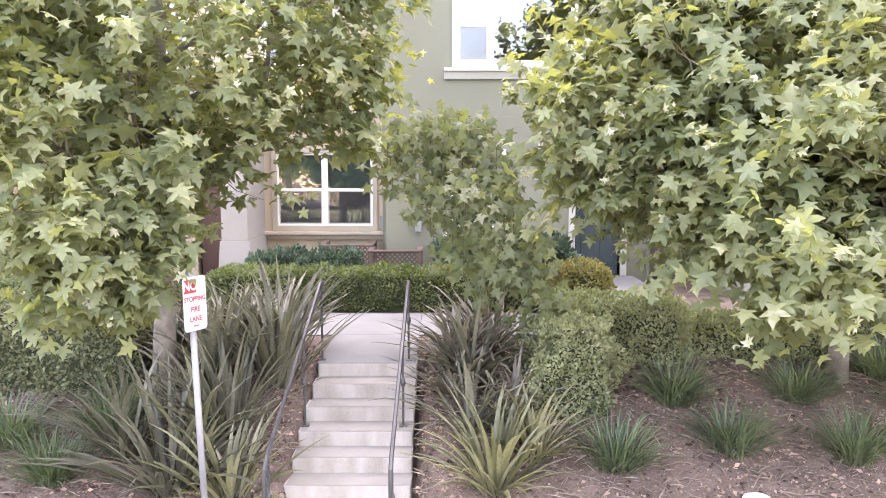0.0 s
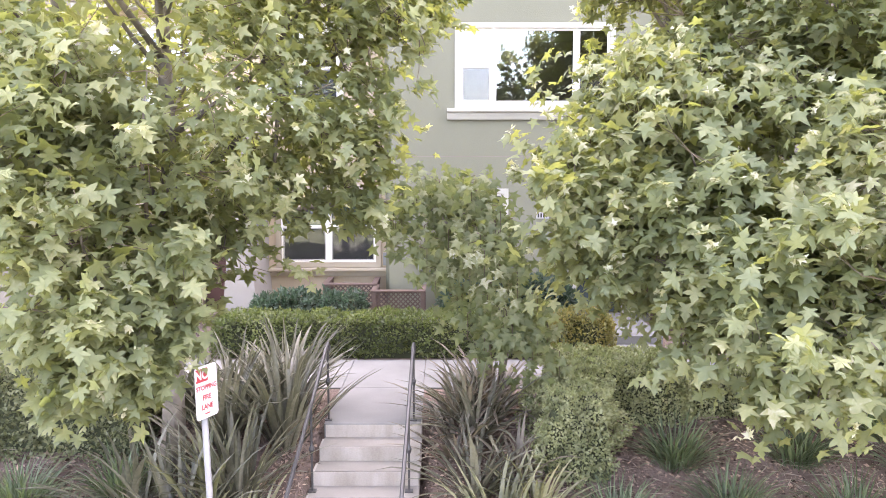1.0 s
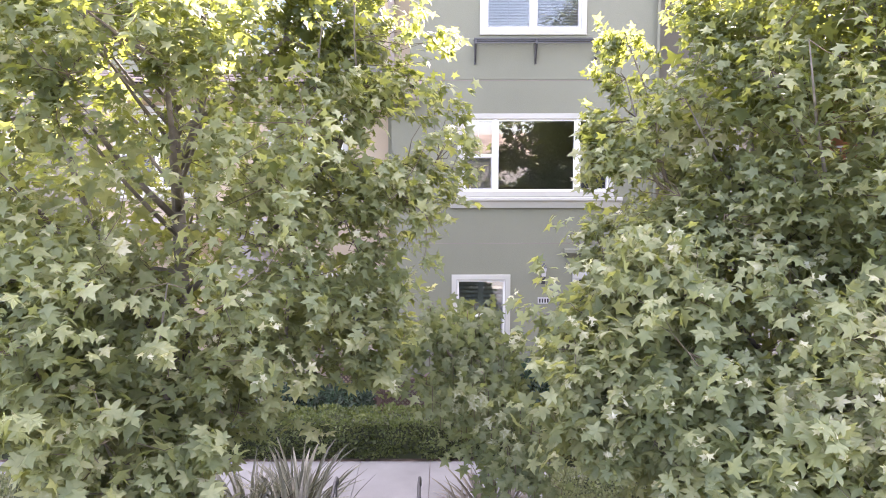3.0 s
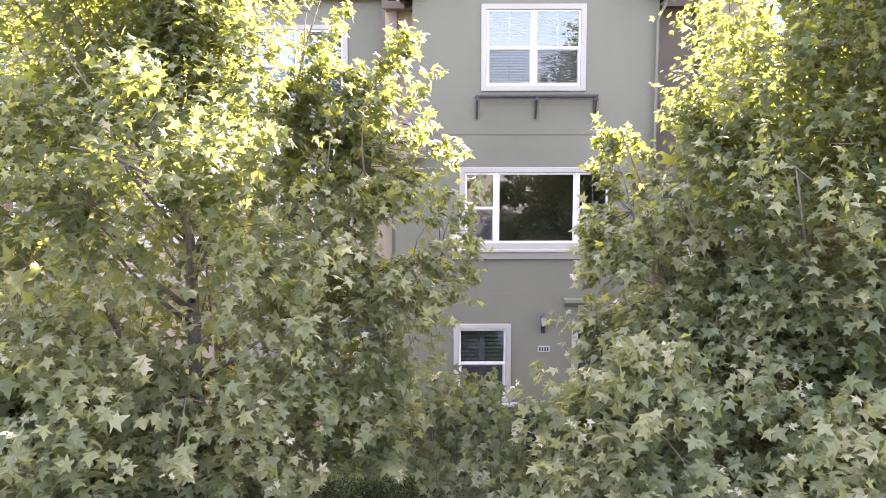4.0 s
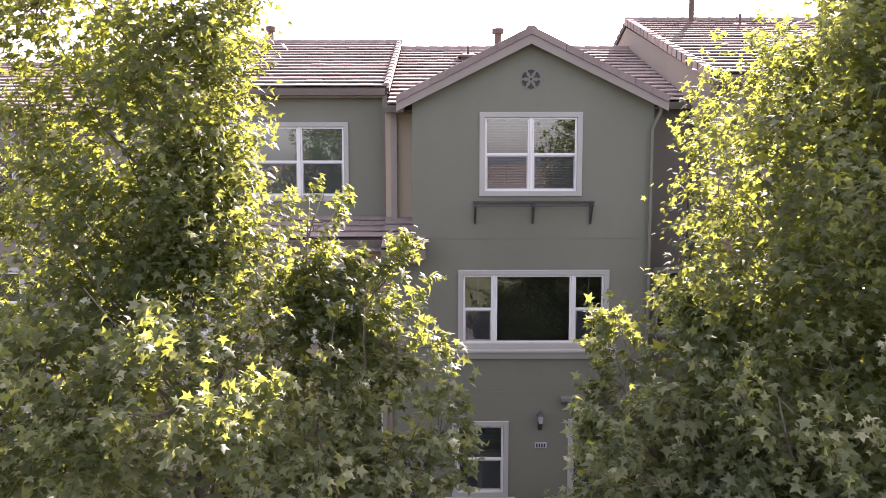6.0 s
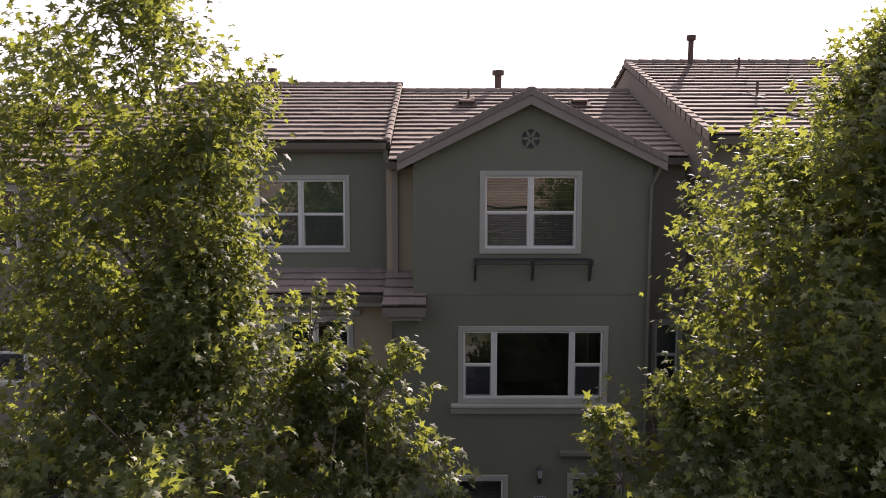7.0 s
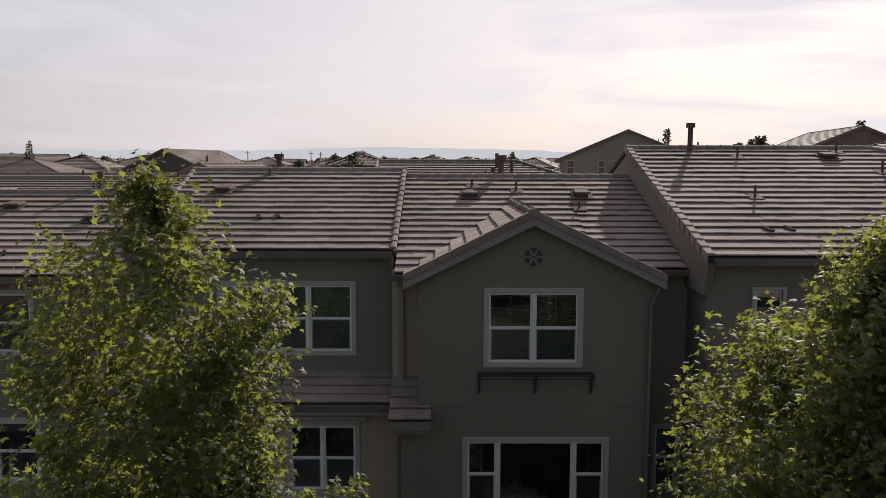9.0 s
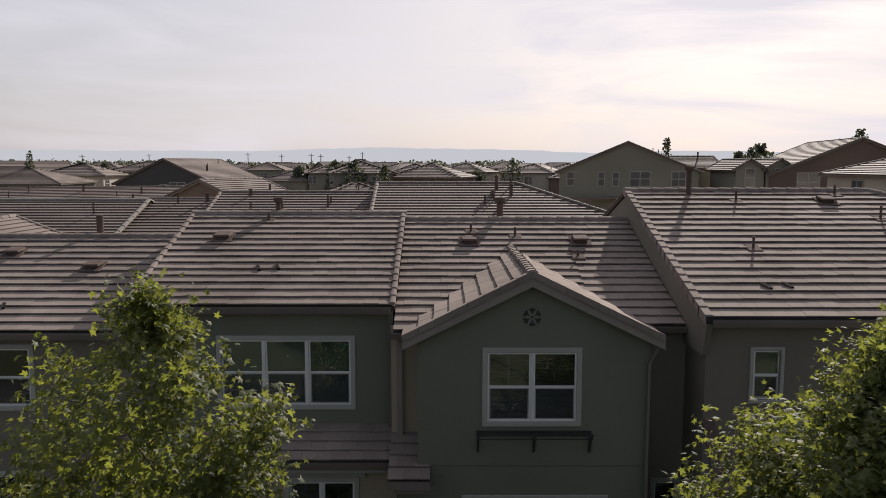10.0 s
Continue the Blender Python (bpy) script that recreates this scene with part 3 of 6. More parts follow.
def box_vent(roof, x, y, z):
    """A low hooded roof vent: a curb, and a hood that overhangs it."""
    w, s = 0.15, 0.33
    curb = MB().hexa([(x - w, y - 0.15, z - 0.08), (x + w, y - 0.15, z - 0.08), (x + w, y + 0.2, z + 0.04), (x - w, y + 0.2, z + 0.04),
                      (x - w * 0.9, y - 0.13, z + 0.11), (x + w * 0.9, y - 0.13, z + 0.11), (x + w * 0.9, y + 0.18, z + 0.15), (x - w * 0.9, y + 0.18, z + 0.15)])
    v = part("box_vent", curb, METAL_BROWN, roof, "brown metal hooded roof vent")
    W = 0.2
    part("vent_hood", MB().hexa([(x - W, y - 0.2, z + 0.085), (x + W, y - 0.2, z + 0.085), (x + W, y + 0.22, z + 0.12), (x - W, y + 0.22, z + 0.12),
                                 (x - W * 0.94, y - 0.18, z + 0.13), (x + W * 0.94, y - 0.18, z + 0.13), (x + W * 0.85, y + 0.2, z + 0.19), (x - W * 0.85, y + 0.2, z + 0.19)]), METAL_BROWN, v)
    part("flashing", MB().hexa([(x - 0.26, y - 0.26, z - 0.26 * s + 0.05), (x + 0.26, y - 0.26, z - 0.26 * s + 0.05), (x + 0.26, y + 0.26, z + 0.26 * s + 0.05), (x - 0.26, y + 0.26, z + 0.26 * s + 0.05),
                                (x - 0.25, y - 0.25, z - 0.25 * s + 0.065), (x + 0.25, y - 0.25, z - 0.25 * s + 0.065), (x + 0.25, y + 0.25, z + 0.25 * s + 0.065), (x - 0.25, y + 0.25, z + 0.25 * s + 0.065)]), METAL_BROWN, v)


def slot_vent(roof, x, y, z):
    """A slanting dark slot between two low lips, flush with the tiles."""
    def q(a, b, c, d, lo, hi):
        return [(x + a, y - 0.11, z + lo), (x + b, y - 0.11, z + lo), (x + d, y + 0.11, z + lo + 0.07), (x + c, y + 0.11, z + lo + 0.07),
                (x + a, y - 0.11, z + hi), (x + b, y - 0.11, z + hi), (x + d, y + 0.11, z + hi + 0.07), (x + c, y + 0.11, z + hi + 0.07)]
    v = part("slot_vent", MB().hexa(q(0.04, 0.1, -0.05, 0.01, -0.02, 0.045)), VENT_DARK, roof, "dark slanting slot vent between roof tiles")
    part("vent_lip", MB().hexa(q(0.028, 0.039, -0.062, -0.051, -0.02, 0.052)), METAL_BROWN, v)


# ---- the row of townhouses ----
PITCH = 0.336


def main_roof(house, x0, x1, ye, ze, yr, slope, seed, singles=0, hip=0.0, back=6.0, verge=(True, True), label="brown-grey flat concrete tiled roof", notch=None):
    """Front and back slopes with deck, ridge caps and verge caps. hip: how far the right end is drawn in at the ridge.
    notch: (x, y), right of x the eave stands back at y."""
    zr = ze + slope * (yr - ye)
    front = [(x0, ye, ze), (x1 + hip, ye, ze), (x1, yr, zr), (x0, yr, zr)]
    zb = zr - slope * back
    rear = [(x1 + hip, yr + back, zb), (x0, yr + back, zb), (x0, yr, zr), (x1, yr, zr)]
    fronts = [front]
    if notch:
        nx, ny = notch
        nz_ = ze + slope * (ny - ye)
        fronts = [[(x0, ye, ze), (nx, ye, ze), (nx, yr, zr), (x0, yr, zr)], [(nx, ny, nz_), (x1, ny, nz_), (x1, yr, zr), (nx, yr, zr)]]
    r = part("roof", deck(MB(), fronts[0]), DECK, house, label)
    slopes = fronts[1:] + [rear]
    if hip:
        slopes.append([(x1 + hip, ye, ze), (x1 + hip, yr + back, zb), (x1, yr, zr), (x1, yr, zr - 0.01)])
    for q in slopes:
        part("roof_boarding", deck(MB(), q), DECK, r)
    c = caps(MB(), (x0, yr, zr), (x1, yr, zr), 0.12, 0.36, 0.04, seed)
    if hip:
        caps(c, (x1 + hip, ye, ze), (x1, yr, zr), 0.12, 0.36, 0.04, seed)
    tagged(part("ridge_capping", c, TILE, r), kind="stuff")
    for side, on in zip((x0, x1), verge):
        if on:
            o = 0.05 if side == x0 else -0.05
            tagged(part("verge_capping", caps(MB(), (side + o, ye, ze), (side + o, yr, zr), 0.065, COURSE, 0.05, seed + 3, 0.5), TILE, r), kind="stuff")
    for q in fronts:
        roof_plane(r, q, seed, singles // len(fronts))
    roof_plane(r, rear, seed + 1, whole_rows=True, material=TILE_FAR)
    return r


# central townhouse
YB = 14.35
tc_house = thing("townhouse", (1.7, 20, 0), "three-storey grey-green stucco townhouse with a tiled gable bay", "townhouse", "townhouses in a row")
holes2 = [(0.4, 3.1, 4.02, 5.36)]
low = wall(MB(), -0.9, 3.97, -0.3, 6.05, YB, YB + 0.22, [(0.3, 1.2, 1.03, 2.38), (2.58, 3.42, 0.15, 2.4)] + holes2)
part("wall", low, STUCCO_GREEN, tc_house)
part("wall", wall(MB(), -0.55, 3.97, 6.062, 8.45, YB, YB + 0.22, [(0.78, 2.56, 6.93, 8.34)]), STUCCO_GREEN, tc_house)
part("gable", MB().prism([(-0.55, 8.45), (3.97, 8.45), (3.97, 8.63), (1.64, 9.75), (-0.55, 8.66)], "y", YB, YB + 0.22), STUCCO_GREEN, tc_house)
part("wall_joint", MB().box(-0.9, 3.97, YB + 0.012, YB + 0.2, 6.05, 6.062), STUCCO_GREEN, tc_house)
part("wall_joint", MB().box(-0.9, 3.97, YB - 0.004, YB + 0.0, 3.06, 3.075), FASCIA, tc_house)
part("wall_joint", MB().box(-0.55, 3.97, YB - 0.004, YB + 0.0, 6.04, 6.056), FASCIA, tc_house)
sw = MB().box(-0.9, -0.68, YB + 0.221, 15.3, -0.3, 6.05)
sw.box(-0.55, -0.33, YB + 0.221, 15.3, 6.05, 8.7).box(3.75, 3.97, YB + 0.221, 15.4, -0.3, 8.62)
part("side_wall", sw, STUCCO_GREEN, tc_house)
part("wall", wall(MB(), -1.12, -0.551, -0.3, 8.62, 15.3, 15.5), STUCCO_BEIGE, tc_house, "beige stucco recessed wall")
part("wall", wall(MB(), 3.971, 4.97, -0.3, 8.66, 15.4, 15.6, [(4.4, 4.87, 3.98, 5.28)]), STUCCO_TAUPE, tc_house, "taupe stucco recessed wall")
part("back_wall", MB().box(-1.1, 4.9, 26.0, 26.2, -0.3, 8.6), STUCCO_GREEN, tc_house)
fl = MB().box(-1.0, 4.85, 15.51, 25.9, 2.85, 3.0).box(-1.0, 4.85, 15.51, 25.9, 5.85, 6.0).box(-1.0, 4.85, 15.51, 25.9, -0.2, 0.1)
fl.box(-0.6, 3.74, YB + 0.23, 15.5, 2.85, 3.0).box(-0.3, 3.74, YB + 0.23, 15.5, 5.85, 6.0).box(-0.6, 3.74, YB + 0.23, 15.5, -0.2, 0.1)
part("floors", fl, ROOM, tc_house)
part("room_wall", MB().box(-1.0, 4.85, 19.0, 19.1, 0.1, 8.5), ROOM, tc_house)
rc = main_roof(tc_house, -1.05, 4.88, 14.95, 8.6, 20.45, PITCH, 11, 240, verge=(False, False), notch=(3.1, 15.18))
part("gutter", gutter(MB(), -1.1, -0.72, 14.97, 8.58), FASCIA, tc_house)
part("gutter", gutter(MB(), 3.98, 4.9, 15.2, 8.66), FASCIA, tc_house)
part("soffit", MB().box(-1.1, -0.55, 14.97, 15.3, 8.46, 8.5), FASCIA, tc_house)
part("soffit", MB().box(3.98, 4.9, 15.2, 15.399, 8.54, 8.58), FASCIA, tc_house)
# gable over the bay
GX, GZ, GE, GXL, GXR, GY0 = 1.64, 9.855, 8.62, -0.83, 4.18, 14.17
gl = [(GXL, max(GY0 + 0.4, 14.95 + (GE - 8.6) / PITCH), GE), (GXL, GY0, GE), (GX, GY0, GZ), (GX, 14.95 + (GZ - 8.6) / PITCH, GZ)]
gr = [(GXR, GY0, GE), (GXR, 15.3, GE), (GX, 14.95 + (GZ - 8.6) / PITCH, GZ), (GX, GY0, GZ)]
gd = part("gable_roof", deck(deck(MB(), gl, 0.08), gr, 0.08), DECK, tc_house, "small tiled gable roof over the bay")
roof_plane(gd, gl, 21)
roof_plane(gd, gr, 22)
tagged(part("ridge_capping", caps(MB(), (GX, GY0 - 0.02, GZ), (GX, 19.0, GZ), 0.11, 0.3, 0.04, 5), TILE, gd), kind="stuff")
rk = MB()
for xa in (GXL, GXR):
    # verge tiles: a flat top and a deep outer lip, stepped at every course
    n_ = 8
    for k in range(n_):
        a, b = k / n_ + 0.002, (k + 1) / n_
        xa0, xb0 = xa + (GX - xa) * a, xa + (GX - xa) * min(b, 1)
        za0, zb0 = GE + (GZ - GE) * a, GE + (GZ - GE) * min(b, 1)
        u = 0.005
        rk.hexa([(xa0, GY0 - 0.06, za0 - 0.045 + u), (xb0, GY0 - 0.06, zb0 - 0.045), (xb0, GY0 - 0.035, zb0 - 0.045), (xa0, GY0 - 0.035, za0 - 0.045 + u),
                 (xa0, GY0 - 0.06, za0 + 0.085 + u), (xb0, GY0 - 0.06, zb0 + 0.085), (xb0, GY0 - 0.035, zb0 + 0.09), (xa0, GY0 - 0.035, za0 + 0.09 + u)])
        rk.hexa([(xa0, GY0 - 0.035, za0 + 0.055 + u), (xb0, GY0 - 0.035, zb0 + 0.055), (xb0, GY0 + 0.13, zb0 + 0.055), (xa0, GY0 + 0.13, za0 + 0.055 + u),
                 (xa0, GY0 - 0.035, za0 + 0.09 + u), (xb0, GY0 - 0.035, zb0 + 0.09), (xb0, GY0 + 0.12, zb0 + 0.085), (xa0, GY0 + 0.12, za0 + 0.085 + u)])
tagged(part("verge_capping", rk, TILE, gd), kind="stuff")
for xa in (GXL, GXR):
    bb = MB().prism([(xa, GE + 0.0), (GX, GZ + 0.0), (GX, GZ - 0.22), (xa, GE - 0.2)], "y", GY0 - 0.033, GY0 - 0.003)
    part("barge_board", bb, BARGE, tc_house)
    part("soffit", MB().prism([(xa, GE - 0.11), (GX, GZ - 0.11), (GX, GZ - 0.15), (xa, GE - 0.15)], "y", GY0 - 0.002, YB - 0.001), BARGE, tc_house)
# round star vent in the gable
vx, vz, vr = 1.66, 9.02, 0.185
ring = [(vx + vr * math.cos(a), vz + vr * math.sin(a)) for a in [2 * math.pi * i / 24 for i in range(24)]]
vent = part("gable_vent", MB().prism(ring, "y", YB - 0.012, YB - 0.001), STUCCO_GREEN, tc_house, "round wall-coloured vent with dark openings between six petals")
# dark plates on the disc stand in for the shade inside the openings
for i in range(6):
    a = math.pi / 6 + i * math.pi / 3
    q = [(0.045, 0.0), (0.105, -0.2), (0.15, -0.42), (0.168, -0.4), (0.174, -0.2), (0.176, 0.0), (0.174, 0.2), (0.168, 0.4), (0.15, 0.42), (0.105, 0.2)]
    part("vent_opening", MB().prism([(vx + r * math.cos(a + b), vz + r * math.sin(a + b)) for r, b in q], "y", YB - 0.015, YB - 0.0122), PLATE_INK, vent)
part("vent_eye", MB().prism([(vx + 0.024 * math.cos(a), vz + 0.024 * math.sin(a)) for a in [2 * math.pi * i / 10 for i in range(10)]], "y", YB - 0.015, YB - 0.0122), PLATE_INK, vent)

window(tc_house, 0.71, 2.64, 6.85, 8.42, YB, (1, 1), 0.1, "blind")
window(tc_house, 0.31, 3.2, 3.93, 5.45, YB, (0.56, 1.42, 0.56), 0.1, "none", fixed=(1,), sill=(0.14, 0.2), label="wide three-part white vinyl window with a moulded sill", grille=True)
window(tc_house, 0.2, 1.3, 0.94, 2.48, YB, (1,), 0.1, "shutter", sill=(0.14, 0.15))
window(tc_house, 4.32, 4.95, 3.9, 5.36, 15.4, (1,), 0.08, "shade")
# flower shelf under the top window
sh = part("flower_shelf", MB().box(0.6, 2.84, YB - 0.26, YB - 0.23, 6.735, 6.765).box(0.6, 2.84, YB - 0.03, YB, 6.735, 6.765), METAL_BLACK, tc_house, "black iron flower shelf")
for i in range(2):
    part("shelf_bar", MB().box(0.6, 2.84, YB - 0.165 + 0.065 * i, YB - 0.158 + 0.065 * i, 6.74, 6.755), METAL_BLACK, sh)
part("shelf_lip", MB().box(0.6, 2.84, YB - 0.262, YB - 0.245, 6.67, 6.69), METAL_BLACK, sh)
for bx in (0.63, 1.72, 2.81):
    part("bracket", MB().box(bx - 0.02, bx + 0.02, YB - 0.03, YB, 6.33, 6.735).tube([(bx, YB - 0.02, 6.36), (bx, YB - 0.1, 6.46), (bx, YB - 0.23, 6.72)], 0.016, 6).box(bx - 0.02, bx + 0.02, YB - 0.26, YB - 0.23, 6.66, 6.74), METAL_BLACK, sh)
# front door
dr = part("door", MB().cbox(2.6, 3.4, YB + 0.1, YB + 0.15, 0.17, 2.36, 0.006), DOOR_GREEN, tc_house, "dark green panelled front door")
for q in ((2.7, 2.95, 0.35, 1.1), (3.05, 3.3, 0.35, 1.1), (2.7, 2.95, 1.25, 2.2), (3.05, 3.3, 1.25, 2.2)):
    part("door_panel", MB().cbox(q[0], q[1], YB + 0.088, YB + 0.1, q[2], q[3], 0.008), DOOR_GREEN, dr)
part("door_handle", MB().tube([(2.67, YB + 0.1, 1.1), (2.67, YB + 0.04, 1.1), (2.76, YB + 0.04, 1.1)], 0.012, 6), METAL_GALV, dr)
df = MB().cbox(2.46, 2.58, YB - 0.03, YB + 0.12, 0.16, 2.4).cbox(3.42, 3.54, YB - 0.03, YB + 0.12, 0.16, 2.4).cbox(2.46, 3.54, YB - 0.032, YB + 0.12, 2.4, 2.52)
part("door_frame", df, TRIM, tc_house)
part("door_hood", MB().prism([(YB, 2.98), (YB - 0.12, 2.96), (YB - 0.12, 2.9), (YB - 0.04, 2.82), (YB, 2.82)], "x", 2.3, 3.75), STUCCO_GREEN, tc_house, "wall-coloured moulded hood over the door")
# wall lamp and number plate
wlmp = part("wall_lamp", MB().cbox(1.87, 1.95, YB - 0.02, YB, 2.3, 2.45), METAL_BLACK, tc_house, "black iron lantern with frosted panes")
part("lantern_arm", MB().tube([(1.91, YB - 0.01, 2.38), (1.91, YB - 0.07, 2.36), (1.91, YB - 0.1, 2.42)], 0.012, 6), METAL_BLACK, wlmp)
part("lantern_glass", MB().tube([(1.91, YB - 0.1, 2.46), (1.91, YB - 0.1, 2.62)], [0.045, 0.07], 4), SIGN_WHITE, wlmp)
part("lantern_cap", MB().tube([(1.91, YB - 0.1, 2.62), (1.91, YB - 0.1, 2.65), (1.91, YB - 0.1, 2.71)], [0.095, 0.06, 0.015], 4), METAL_BLACK, wlmp)
part("lantern_base", MB().tube([(1.91, YB - 0.1, 2.42), (1.91, YB - 0.1, 2.46)], [0.03, 0.055], 4), METAL_BLACK, wlmp)
pl = part("number_plate", MB().cbox(1.815, 2.045, YB - 0.014, YB, 1.93, 2.045, 0.004), SIGN_WHITE, tc_house, "small white number plate with dark bars")
for i in range(4):
    part("plate_bar", MB().box(1.84 + 0.05 * i, 1.868 + 0.05 * i, YB - 0.0165, YB - 0.0142, 1.95, 2.025), PLATE_INK, pl)
part("meter_box", MB().cbox(-0.36, -0.24, YB - 0.09, YB, 0.98, 1.22), METAL_GREY, tc_house, "small grey utility box")
part("downspout", MB().cbox(-1.0, -0.88, 15.19, 15.29, 6.3, 8.46), BARGE, tc_house)
part("downspout", MB().tube([(4.06, 14.2, 8.56), (4.06, 14.24, 8.42), (3.93, YB - 0.045, 8.12), (3.93, YB - 0.045, 0.1)], 0.035, 4), STUCCO_GREEN, tc_house)
# little tiled cap over the widened lower wall
cp = [(-1.12, 13.98, 5.9), (-0.3, 13.98, 5.9), (-0.3, 15.28, 6.38), (-1.12, 15.28, 6.38)]
cr_ = part("cap_roof", deck(MB(), cp, 0.08), DECK, tc_house, "small tiled cap roof")
roof_plane(cr_, cp, 31)
part("fascia", MB().box(-1.12, -0.3, 13.99, 14.02, 5.7, 5.88).box(-1.02, -0.38, 14.02, YB, 5.62, 5.72), FASCIA, cr_)

# left townhouse
tl = thing("townhouse", (-4, 20, 0), "three-storey townhouse with grey-green upper wall and beige lower walls", "townhouse", "townhouses in a row")
Y3, Y2 = 15.85, 15.05
part("wall", wall(MB(), -6.6, -1.12, 6.0, 8.95, Y3, Y3 + 0.2, [(-4.78, -2.02, 6.8, 8.22)]), STUCCO_GREEN, tl, "grey-green stucco upper wall")
part("wall", wall(MB(), -6.6, -0.901, -0.3, 6.0, Y2, Y2 + 0.2, [(-3.04, -1.2, 1.03, 2.42), (-4.6, -3.72, 0.05, 2.2), (-3.22, -1.86, 4.06, 5.42), (-6.2, -4.7, 4.06, 5.42)]), STUCCO_BEIGE, tl, "beige stucco lower wall")
sl = MB().box(-1.32, -1.12, Y3 + 0.2, 25.9, 6.0, 8.95).box(-6.6, -6.4, Y3 + 0.2, 25.9, -0.3, 8.95).box(-6.6, -1.12, 25.9, 26.1, -0.3, 8.95)
for zf in (2.85, 5.82, -0.15):
    sl.box(-6.4, -1.13, Y2 + 0.21, 25.8, zf, zf + 0.15)
part("side_wall", sl, STUCCO_GREEN, tl)
part("room_wall", MB().box(-6.4, -1.2, 19.0, 19.1, 0.1, 8.5), ROOM, tl)
window(tl, -4.88, -1.92, 6.7, 8.32, Y3, (1, 1, 1), 0.1, "shade_full")
window(tl, -3.14, -1.1, 0.93, 2.52, Y2, (1, 1), 0.1, "shade", sill=(0.14, 0.16), surround=TRIM_BEIGE, label="white vinyl window in a beige stucco surround")
window(tl, -3.32, -1.78, 3.96, 5.52, Y2, (1, 1), 0.1, "blind", sill=(0.1, 0.13))
window(tl, -6.3, -4.6, 3.96, 5.52, Y2, (1, 1), 0.1, "blind", sill=(0.1, 0.13))
for q in ((-3.45, -1.65), (-6.43, -4.47)):
    part("window_hood", MB().prism([(Y2, 5.53), (Y2 - 0.05, 5.53), (Y2 - 0.09, 5.6), (Y2 - 0.09, 5.64), (Y2, 5.66)], "x", *q), TRIM, tl)
rl = main_roof(tl, -6.75, -1.06, 15.62, 9.0, 20.4, PITCH, 41, 40)
part("gutter", gutter(MB(), -6.75, -1.14, 15.64, 8.97), FASCIA, tl)
part("soffit", MB().box(-6.7, -1.12, 15.64, Y3, 8.8, 8.84), FASCIA, tl)
for xg in (-1.14, -6.62):
    gt = MB().prism([(15.64, 8.8), (20.4, 8.8 + PITCH * 4.76), (26, 8.75), (26, 8.6), (15.64, 8.6)], "x", xg - 0.06, xg + 0.04)
    part("gable", gt, STUCCO_GREEN, tl)
sk = [(-6.7, 14.62, 6.03), (-0.75, 14.62, 6.03), (-0.75, 15.84, 6.38), (-6.7, 15.84, 6.38)]
skr = part("skirt_roof", deck(MB(), sk, 0.08), DECK, tl, "narrow tiled skirt roof between storeys")
roof_plane(skr, sk, 43)
part("gutter", gutter(MB(), -6.7, -0.92, 14.64, 6.0), FASCIA, skr)
part("fascia", MB().box(-6.7, -0.92, 14.645, Y2, 5.78, 5.86), TRIM, skr)
part("wall_band", MB().prism([(Y2, 5.78), (Y2 - 0.1, 5.78), (Y2 - 0.06, 5.7), (Y2, 5.68)], "x", -6.6, -0.95), STUCCO_BEIGE, tl)
part("door", MB().cbox(-4.55, -3.77, Y2 + 0.1, Y2 + 0.15, 0.06, 2.15), WOOD_DOOR, tl, "reddish-brown wooden door")
part("meter_box", MB().cbox(-1.06, -0.945, Y2 - 0.1, Y2, 0.98, 1.22), METAL_GREY, tl, "small grey utility box")
part("downspout", MB().box(-1.21, -1.14, 15.68, 15.76, 6.4, 8.85), FASCIA, tl)
part("downspout", MB().box(-1.0, -0.93, 14.92, 15.0, 0.05, 5.9), STUCCO_GREEN, tl)
pr = MB().cbox(-3.76, -3.28, 13.75, Y2 - 0.002, 0.85, 3.3, 0.02)
pr.hexa([(-3.84, 13.67, -0.1), (-3.2, 13.67, -0.1), (-3.2, Y2 - 0.002, -0.1), (-3.84, Y2 - 0.002, -0.1), (-3.78, 13.73, 0.86), (-3.26, 13.73, 0.86), (-3.26, Y2 - 0.002, 0.86), (-3.78, Y2 - 0.002, 0.86)])
part("porch_pier", pr, STUCCO_WHITE, tl, "white stucco porch pier with a flared base")
part("porch_roof", MB().box(-6.6, -3.2, 13.7, Y2 - 0.002, 3.302, 3.5), STUCCO_WHITE, tl)
for q in ((-5.52, 18.85, 10.08),):
    box_vent(rl, *q)
slot_vent(rl, -4.29, 17.21, 9.53)
slot_vent(rl, -3.87, 17.27, 9.55)
vent_pipe(rl, -4.48, 20.5, 10.63, 0.42, 0.075, True)
vent_pipe(rl, -4.61, 19.92, 10.44, 0.22, 0.035)

# far left townhouse
tf = thing("townhouse", (-11, 20, 0), "grey-green stucco townhouse with a lower tiled roof", "townhouse", "townhouses in a row")
part("wall", wall(MB(), -16.5, -6.62, -0.3, 8.4, 15.9, 16.1, [(-10.7, -8.9, 6.76, 8.02), (-10.7, -8.9, 3.9, 5.2), (-9.6, -8.2, 0.9, 2.2)]), STUCCO_TAN, tf)
part("back_wall", MB().box(-16.5, -6.62, 25.8, 26.0, -0.3, 8.4).box(-16.5, -16.3, 16.1, 25.8, -0.3, 8.4).box(-16.3, -6.7, 19, 19.1, 0, 8.3), STUCCO_TAN, tf)
window(tf, -10.8, -8.8, 6.66, 8.12, 15.9, (1, 1), 0.1, "shade")
window(tf, -10.8, -8.8, 3.8, 5.3, 15.9, (1, 1), 0.1, "blind")
window(tf, -9.7, -8.1, 0.8, 2.3, 15.9, (1, 1), 0.1, "shade")
rf = main_roof(tf, -16.6, -6.66, 15.6, 8.45, 20.25, PITCH, 51)
